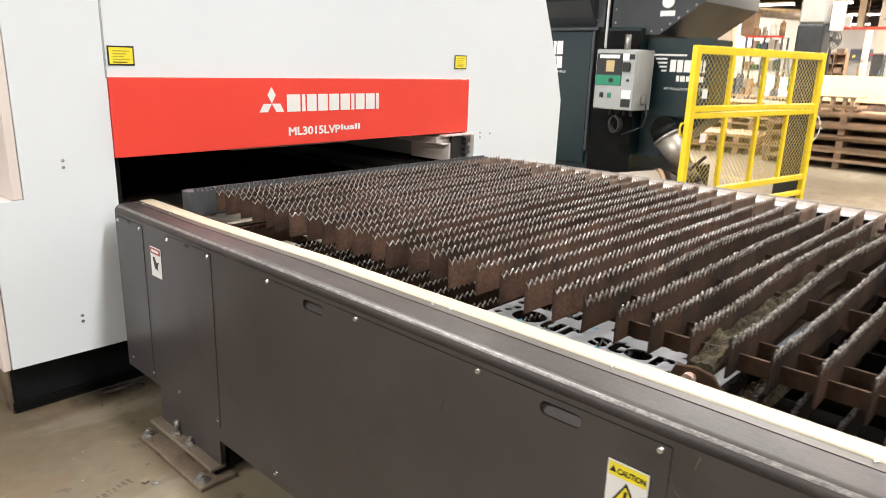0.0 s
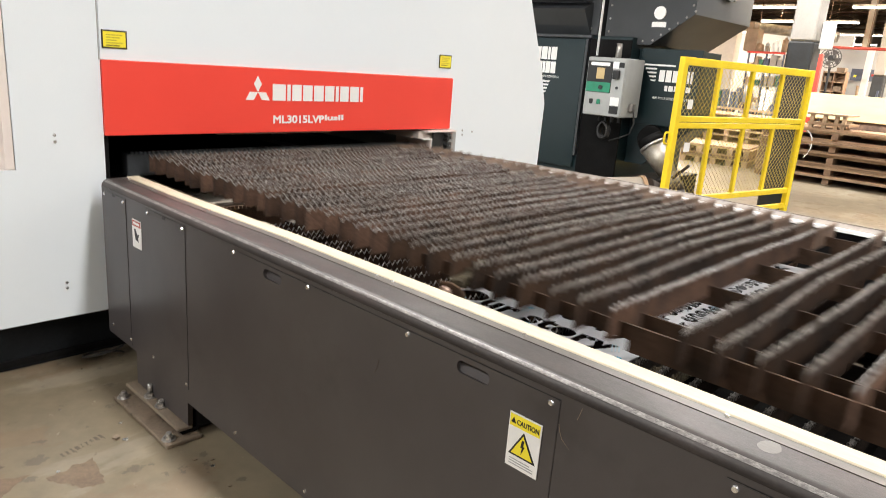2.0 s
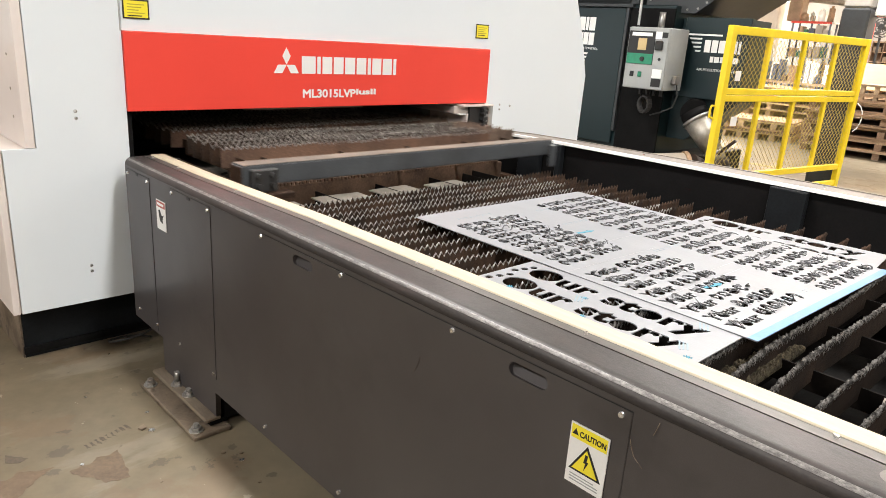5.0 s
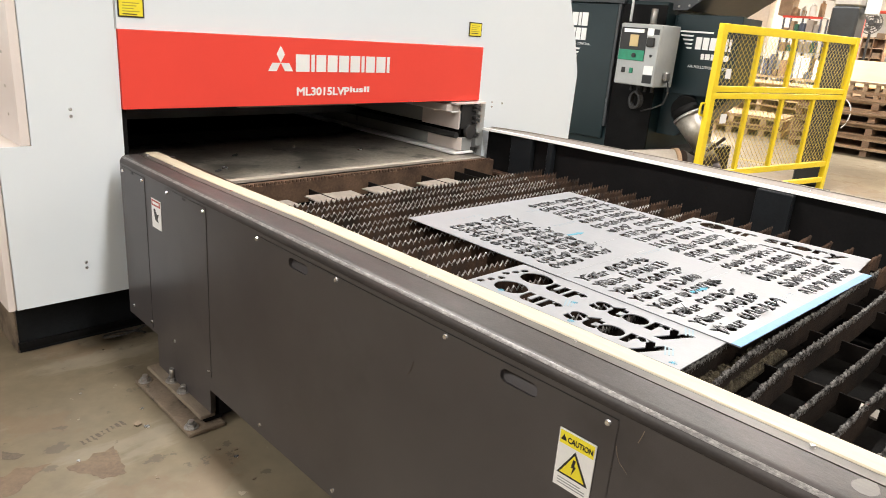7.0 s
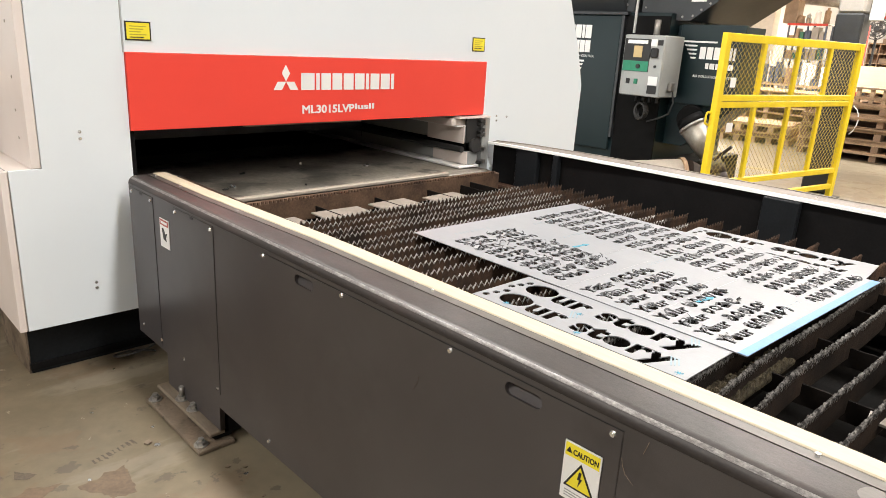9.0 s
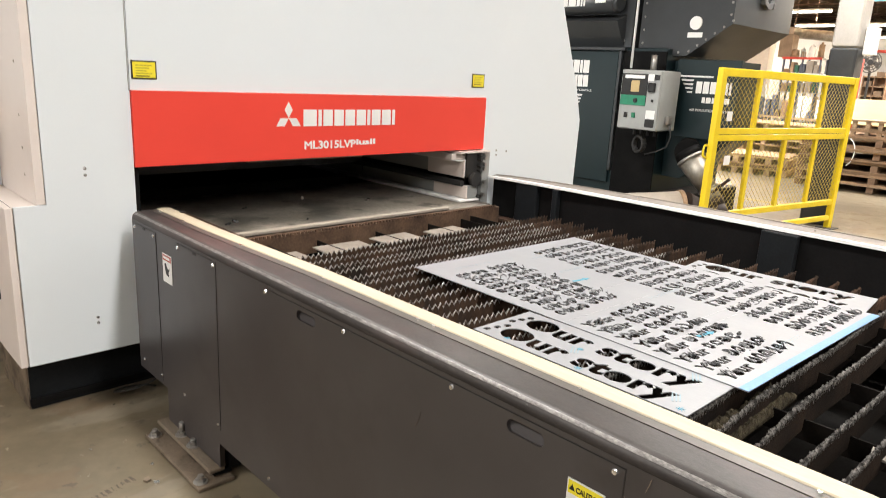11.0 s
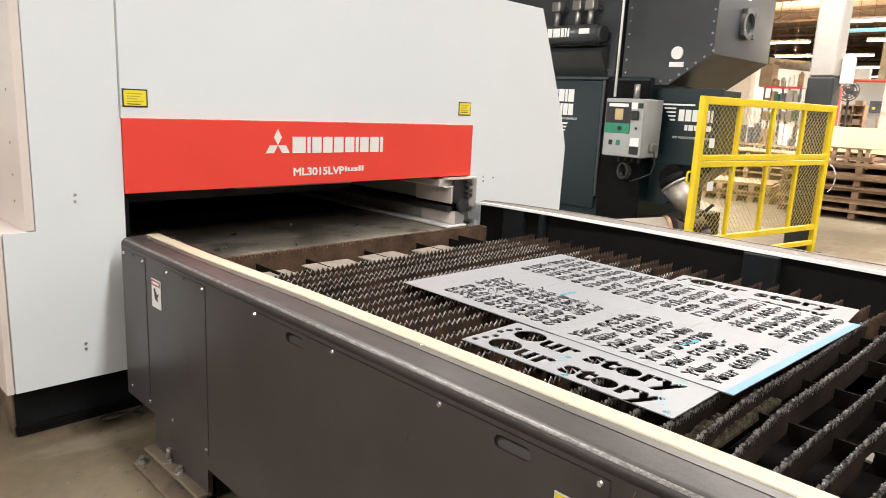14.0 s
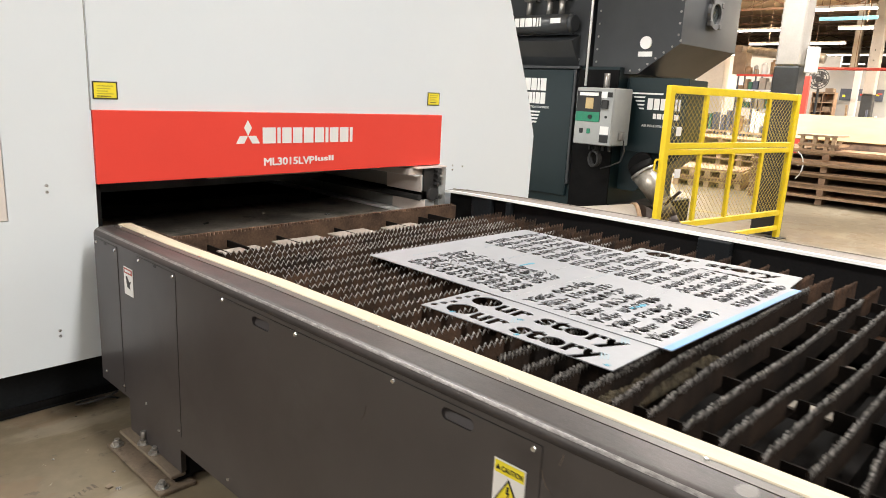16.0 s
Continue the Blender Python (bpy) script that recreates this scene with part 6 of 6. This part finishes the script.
part("crate_base", bx(11.65, 12.3, 0.0, 0.58, 0.815, 0.85), M["pallet_wood"], cr)
part("crate_top", bx(11.62, 12.33, -0.02, 0.60, 1.12, 1.15), M["pallet_wood"], cr)
part("crate_middle", bx(11.64, 12.3, -0.05, 0.58, 0.96, 1.0), M["plate"], cr)
for y in (0.01, 0.12, 0.3, 0.5):
    part("crate_post", bx(11.66, 11.72, y, y + 0.06, 0.851, 0.959), M["pallet_wood"], cr)
    part("crate_post", bx(11.66, 11.72, y, y + 0.06, 1.001, 1.119), M["pallet_wood"], cr)
cab = [(11.57, 0.53, 0.85), (11.56, 0.47, 0.80), (11.55, 0.43, 0.73), (11.55, 0.415, 0.64), (11.55, 0.425, 0.55), (11.56, 0.46, 0.46), (11.57, 0.51, 0.40)]
solid("loose_hose", pipe(cab, 0.010, 6), M["decal"], "white loop of hose hanging on the plate stack", "hose")

# clutter across the hall
solid("plaster_pier", bx(20.3, 20.7, 5.58, 6.4, 0, 6.6, 0.02), M["wall"], "pale plastered pier in the far hall", "pier")
sh = thing("tool_shelf", (20.2, 4.5, 0), "tall steel shelf with a red top edge and mixed bins", "shelf")
for y in (4.02, 4.5, 5.0):
    for x in (20.0, 20.5):
        part("upright", bx(x - 0.02, x + 0.02, y - 0.02, y + 0.02, 0, 2.44), M["rackblue"], sh)
for z in (0.5, 1.0, 1.5, 2.02, 2.445):
    part("shelf_plate", bx(19.96, 20.54, 3.98, 5.04, z, z + 0.03), M["decal"] if z > 2 else M["boxgrey"], sh)
part("red_edge", bx(19.93, 19.958, 3.98, 5.04, 2.42, 2.48), M["postred"], sh)
rk = random.Random(77)
for z in (0.531, 1.031, 1.531, 2.051):
    y = 4.06
    while y < 4.9:
        w, h = rk.uniform(0.07, 0.2), rk.uniform(0.10, 0.34)
        part("bin", bx(20.0, 20.3, y, y + w, z, z + h, 0.008), M[rk.choice(("carton", "rackblue", "decal", "plate", "boxgrey", "greenpaint", "beige"))], sh)
        y += w + 0.03
for y, r, h, m in ((4.12, 0.08, 0.42, "plate"), (4.36, 0.09, 0.34, "decal"), (4.60, 0.06, 0.28, "boxgrey"), (4.82, 0.13, 0.24, "plate")):
    b = tube((20.2, y, 2.476), (20.2, y, 2.476 + h * 0.85), r, r * 0.95, 14)
    tube((20.2, y, 2.476 + h * 0.85), (20.2, y, 2.476 + h), r * 0.5, r * 0.4, 10, bm=b)
    solid("drum", b, M[m], "small drum standing on the tool shelf", "drum", "drums on the shelf")
sd = thing("silver_duct", (20.9, 4.3, 3.0), "round silver air duct hung under the roof", "duct")
part("duct_pipe", tube((20.9, 5.4, 3.22), (20.9, 3.0, 2.98), 0.14, seg=18), M["duct"], sd)
for y, z in ((5.2, 3.34), (3.3, 3.14)):
    part("hanger", tube((20.9, y, z), (20.9, y, 6.6), 0.01, seg=4), M["truss"], sd)
solid("pale_locker", bx(19.85, 20.25, 3.16, 3.50, 0, 2.68, 0.01), M["booth"], "tall narrow pale locker", "locker")
bs = thing("bin_shelf", (19.3, 2.42, 0), "brown wooden shelf of small bins", "shelf")
for y in (2.13, 2.39, 2.65):
    part("side_board", bx(19.1, 19.4, y - 0.012, y + 0.012, 0, 2.02), M["darkwood"], bs)
for k in range(9):
    part("shelf_board", bx(19.1, 19.4, 2.144, 2.376, 0.1 + 0.235 * k, 0.12 + 0.235 * k), M["pallet_wood"], bs)
    part("shelf_board", bx(19.1, 19.4, 2.404, 2.636, 0.1 + 0.235 * k, 0.12 + 0.235 * k), M["pallet_wood"], bs)
    part("bin", bx(19.08, 19.36, 2.17 + 0.26 * (k % 2), 2.35 + 0.26 * (k % 2), 0.121 + 0.235 * k, 0.24 + 0.235 * k), M["carton"], bs)
part("back_board", bx(19.402, 19.42, 2.13, 2.65, 0, 2.02), M["darkwood"], bs)
nb = thing("notice_board", (22.58, 2.3, 1.9), "dark board with coloured papers on the partition", "notice board")
part("board", bx(22.575, 22.598, 1.75, 2.90, 1.88, 2.22), M["rackblue"], nb)
rn = random.Random(5)
for k in range(18):
    y, z = rn.uniform(1.78, 2.80), rn.uniform(1.90, 2.12)
    part("paper", bx(22.566 - 0.0005 * k, 22.5665 - 0.0005 * k + 0.004, y, y + rn.uniform(0.05, 0.12), z, z + rn.uniform(0.04, 0.09)), M[rn.choice(("decal", "redink", "postred", "boxgrey", "bluemark", "beige", "label_yellow"))], nb)
for x, y, z, w, d, h in ((20.02, 4.86, 2.4765, 0.42, 0.36, 0.62), (20.02, 5.0, 3.0975, 0.36, 0.26, 0.20), (20.02, 4.55, 2.4765, 0.3, 0.02, 0.16)):
    solid("carton", bx(x, x + w, y, y + d, z, z + h, 0.01), M["carton"], "brown cardboard carton stacked high on the shelf", "carton", "stacked cartons")
br = thing("pallet_rack", (20.6, 6.7, 0), "blue pallet rack frame with orange-red beams", "rack")
for y in (6.26, 7.9):
    for x in (20.4, 21.2):
        part("upright", bx(x - 0.04, x + 0.04, y - 0.04, y + 0.04, 0, 3.6), M["rackblue"], br)
    for k in range(5):
        z = 0.3 + 0.62 * k
        part("brace", tube((20.4, y, z), (21.2, y, z + 0.55), 0.02, seg=6), M["rackblue"], br)
for z in (1.0, 1.9, 2.8):
    part("beam", bx(20.36, 20.42, 6.31, 7.85, z, z + 0.12), M["rackred"], br)
    part("shelf_deck", bx(20.43, 21.15, 6.31, 7.85, z + 0.06, z + 0.09), M["pallet_wood"], br)
    y = 6.36
    while y < 7.4:
        w, h = rn.uniform(0.2, 0.45), rn.uniform(0.2, 0.6)
        part("carton", bx(20.45, 20.95, y, y + w, z + 0.091, z + 0.09 + h, 0.01), M[rn.choice(("carton", "carton", "decal", "boxgrey", "beige"))], br)
        y += w + 0.05
solid("far_partition", bx(24.0, 24.15, 3.4, 14.0, 0, 3.25), M["booth"], "pale grey far partition wall", "partition", kind="structure")
for k, (x, y, m) in enumerate(((17.2, 3.9, "carton"), (17.0, 3.2, "decal"), (17.4, 4.6, "greenpaint"), (16.9, 2.6, "yellow"), (17.5, 5.3, "carton"))):
    wb = thing("workbench", (x, y, 0), "cluttered shop workbench with tools on it", "workbench", "workbenches")
    part("bench_top", bx(x - 0.3, x + 0.3, y - 0.3, y + 0.3, 0.88, 0.93), M["pallet_wood"], wb)
    for dx in (-0.26, 0.26):
        for dy in (-0.26, 0.26):
            part("leg", bx(x + dx - 0.03, x + dx + 0.03, y + dy - 0.03, y + dy + 0.03, 0, 0.879), M["rackblue"], wb)
    for j in range(4):
        yy, h = y - 0.24 + 0.13 * j, rk.uniform(0.1, 0.55)
        solid("tool_box", bx(x - 0.15, x + 0.1, yy, yy + rk.uniform(0.06, 0.11), 0.9305, 0.93 + h, 0.008), M[m if j == 1 else rk.choice(("rackblue", "boxgrey", "carton", "plate", "decal"))], "small tool box standing on the bench", "tool box", "tool boxes")
def floor_mark(name, points, seed, material, label):
    """A thin patch with a ragged outline through the given corners."""
    r = random.Random(seed)
    pts = []
    for a, b in zip(points, points[1:] + points[:1]):
        a, b = Vector(a), Vector(b)
        n = max(2, int((b - a).length / 0.012))
        side = Vector((b.y - a.y, a.x - b.x)).normalized()
        pts += [a.lerp(b, i / n) + side * (0.010 * noise.noise((i * 0.45, seed, 0.0)) + r.uniform(-0.003, 0.003)) * (i > 0) for i in range(n)]
    b = flat_mesh([pts], 0.0005)
    b.transform(Matrix.Translation((0, 0, 0.0007)))
    solid(name, b, material, label, "floor stain", "floor stains", kind="structure")


for k, pts in enumerate((
    [(-0.735, -0.86), (-0.70, -0.72), (-0.66, -0.745), (-0.615, -0.72), (-0.575, -0.75), (-0.52, -0.76), (-0.57, -0.785), (-0.612, -0.823), (-0.66, -0.86)],
    [(-0.492, -0.813), (-0.43, -0.815), (-0.398, -0.786), (-0.36, -0.80), (-0.326, -0.783), (-0.335, -0.87), (-0.348, -0.963), (-0.42, -0.948), (-0.44, -0.90), (-0.471, -0.87)],
)):
    floor_mark("floor_stain", pts, 3 + k, M["peel"], "brown patch of peeled coating on the concrete floor")
floor_mark("floor_stain", [(-0.630, -0.590), (-0.605, -0.625), (-0.575, -0.655), (-0.605, -0.668), (-0.640, -0.640)], 6, M["skid"], "dark scuff on the concrete floor")
for k in range(9):
    x, y = -0.41 + 0.019 * k, -0.685 + 0.006 * k
    floor_mark("floor_stain", [(x, y), (x + 0.010, y - 0.002), (x + 0.016, y - 0.030 - 0.006 * (k % 3)), (x + 0.004, y - 0.030)], 20 + k, M["skid"], "dark scuff on the concrete floor")
solid("floor_line", bx(8.90, 9.02, 0.18, 2.2, 0.0, 0.004), M["line_paint"], "worn yellow line painted on the floor", "floor marking", kind="structure")

bo = thing("white_booth", (23.0, -1.5, 0), "pale grey partition with machines before it", "partition")
part("partition", bx(22.6, 22.8, -7.0, 3.3, 0, 2.75), M["booth"], bo)
part("partition_post", bx(22.4, 22.6, 2.4, 2.55, 0, 2.8), M["decal"], bo)
part("partition_post", bx(22.4, 22.6, 0.2, 0.35, 0, 2.8), M["decal"], bo)
rp = thing("sprinkler_pipe", (20.0, -1.8, 2.6), "long red sprinkler pipe hung from the roof", "pipe")
part("pipe", tube((20.0, -7.0, 2.66), (20.0, 3.3, 2.66), 0.04, seg=10), M["postred"], rp)
for y in (-6.0, -2.0, 2.0):
    part("hanger", tube((20.0, y, 2.70), (20.0, y, 6.6), 0.008, seg=4), M["truss"], rp)
rr = random.Random(12)
for k in range(26):
    y, x = 6.6 - 0.36 * k, 19.0 + rr.uniform(0, 2.5)
    w, h = rr.uniform(0.15, 0.5), rr.uniform(0.9, 1.75)
    b = bx(x - w, x + w, y - w * 0.6, y + w * 0.6, 0, h * 0.62, 0.02)
    bx(x - w * 0.5, x + w * 0.4, y - w * 0.4, y + w * 0.3, h * 0.62, h, 0.02, bm=b)
    tube((x, y, h), (x, y + rr.uniform(-0.1, 0.1), h + rr.uniform(0.1, 0.5)), 0.03, seg=6, bm=b)
    solid("shop_machine", b, M[rr.choice(("boxgrey", "beige", "greenpaint", "rackblue", "pallet_wood", "boxgrey", "decal"))], "small painted shop machine standing far across the hall", "machine", "shop machines")


def rack(x, y, n, rz, seed):
    r = random.Random(seed)
    t = thing("storage_rack", (x, y, 0), "steel storage rack filled with cartons", "rack", "storage racks", rz=rz)
    for i in range(n + 1):
        for yy in (0, 0.9):
            part("upright", bx(i * 2.4 - 0.04, i * 2.4 + 0.04, yy - 0.04, yy + 0.04, 0, 3.4), M["rackblue"], t)
    for i in range(n):
        for z in (0.9, 1.8, 2.7):
            part("shelf_beam", bx(i * 2.4 + 0.05, i * 2.4 + 2.35, -0.03, 0.03, z, z + 0.1), M["rackred"], t)
            part("shelf", bx(i * 2.4 + 0.05, i * 2.4 + 2.35, 0.05, 0.86, z + 0.05, z + 0.08), M["pallet_wood"], t)
    for i in range(n):
        for z in (0.0, 0.985, 1.885, 2.785):
            xx = i * 2.4 + 0.12
            while xx < i * 2.4 + 2.0:
                w, h = r.uniform(0.25, 0.6), r.uniform(0.2, 0.62)
                if r.random() < 0.8:
                    me = bx(xx, xx + w, 0.1, 0.7, z + 0.001, z + h, 0.01)
                    c = part("carton", me, M[r.choice(("carton", "carton", "carton", "decal", "boxgrey", "rackblue"))], t)
                xx += w + 0.05


rack(35.0, 12.0, 4, -60, 3)

f = thing("pedestal_fan", (18.0, 2.22, 0), "black pedestal fan with a wire cage", "fan", rz=0.01)
part("stand", tube((0, 0, 0), (0, 0, 2.1), 0.03, seg=8), M["rubber"], f)
b = None
for k in range(4):
    rr = 0.24 * (k + 1) / 4
    b = pipe([(-0.1, rr * math.cos(a), 2.3 + rr * math.sin(a)) for a in np.linspace(0, 2 * math.pi, 21)], 0.012, 4, b)
for a in np.linspace(0, 2 * math.pi, 13)[:-1]:
    b = tube((-0.1, 0, 2.3), (-0.1, 0.24 * math.cos(a), 2.3 + 0.24 * math.sin(a)), 0.008, seg=4, bm=b)
part("cage", b, M["ringgrey"], f)
part("hub", tube((-0.12, 0, 2.3), (0.12, 0, 2.3), 0.06, seg=12), M["rubber"], f)
for k in range(4):
    a = k * math.pi / 2 + 0.4
    part("blade", prism([(0.02 * math.cos(a), 2.3 + 0.02 * math.sin(a)), (0.21 * math.cos(a - 0.4), 2.3 + 0.21 * math.sin(a - 0.4)), (0.21 * math.cos(a + 0.4), 2.3 + 0.21 * math.sin(a + 0.4))], "x", -0.02, 0.0), M["ringgrey"], f)

# red post and orange barrier
solid("red_post", bx(14.0, 14.12, 1.26, 1.38, 0, 2.2, 0.01), M["postred"], "red painted steel post", "post")
ob = thing("orange_barrier", (-0.40, 1.0, 0.5), "orange hose bracket fixed to the side of the machine", "bracket")
part("post", bx(-0.428, -0.373, 0.98, 1.04, 0.47, 0.99, 0.006), M["orange"], ob)
for z in (0.55, 0.88):
    part("arm", bx(-0.372, -0.2905, 0.995, 1.025, z, z + 0.04), M["rubber"], ob)
part("hook", bx(-0.440, -0.38, 0.925, 0.979, 0.455, 0.475, 0.003), M["rubber"], ob)
hose = [(-0.426 + 0.018 * math.cos(a), 0.94 + 0.018 * math.sin(a), 0.46 - 0.0175 * a / (2 * math.pi)) for a in np.linspace(0, 2 * math.pi * 22, 220)]
tail = [(-0.418 + 0.022 - 0.022 * math.cos(a), 0.94, 0.075 - 0.05 * math.sin(a)) for a in np.linspace(0, math.pi, 8)] + [(-0.374, 0.94, 0.20), (-0.374, 0.955, 0.35)]
solid("coiled_hose", pipe(hose + tail, 0.0065, 5), M["hosebrown"], "dark coiled air hose hanging beside the machine", "hose")
tr = thing("tool_cabinet", (-0.8, 2.4, 0), "dark brown tool cabinet standing behind the machine", "cabinet")
part("cabinet_body", bx(-1.5, -0.42, 2.2, 2.8, 0.03, 1.02, 0.006), M["plate"], tr)
for k in range(4):
    part("drawer", bx(-1.48, -0.44, 2.185, 2.199, 0.08 + 0.235 * k, 0.295 + 0.235 * k, 0.003), M["rackred"], tr)
part("cabinet_base", bx(-1.46, -0.46, 2.24, 2.76, 0, 0.0295), M["rubber"], tr)
floor_cable = [(0.02 + 0.10 * math.cos(a), 0.03 + 0.05 * math.sin(a), 0.006 + 0.004 * k % 2) for k, a in enumerate(np.linspace(0.3, 5.6, 16))]
solid("floor_cable", pipe(floor_cable, 0.005, 6), M["rubber"], "thin black cable loop on the floor", "cable")


def motions():
    rows = [(0, 0), (0.5, 0.0), (1, 0.04), (1.5, 0.21), (2, 0.485), (2.5, 0.94), (3, 1.385), (3.5, 1.815), (4, 2.24), (4.5, 2.635), (4.7, 2.795), (5.2, 3.25), (5.7, 3.74), (6.2, 4.23), (6.6, 4.58), (6.8, 4.71), (7.2, 4.8), (16, 4.8)]
    walk(upper, [(t, pose(1.17, -2.0 + d, UP_TIP - 0.16)) for t, d in rows])
    lift = [(0, 0), (12.5, 0), (13, 0.006), (13.5, 0.018), (14, 0.034), (14.5, 0.052), (15, 0.067), (15.5, 0.080), (16, 0.092)]
    for ob in (lower, main, strip, far):
        at = ob.matrix_basis.copy()
        walk(ob, [(t, Matrix.Translation((0, 0, d)) @ at) for t, d in lift])


motions()
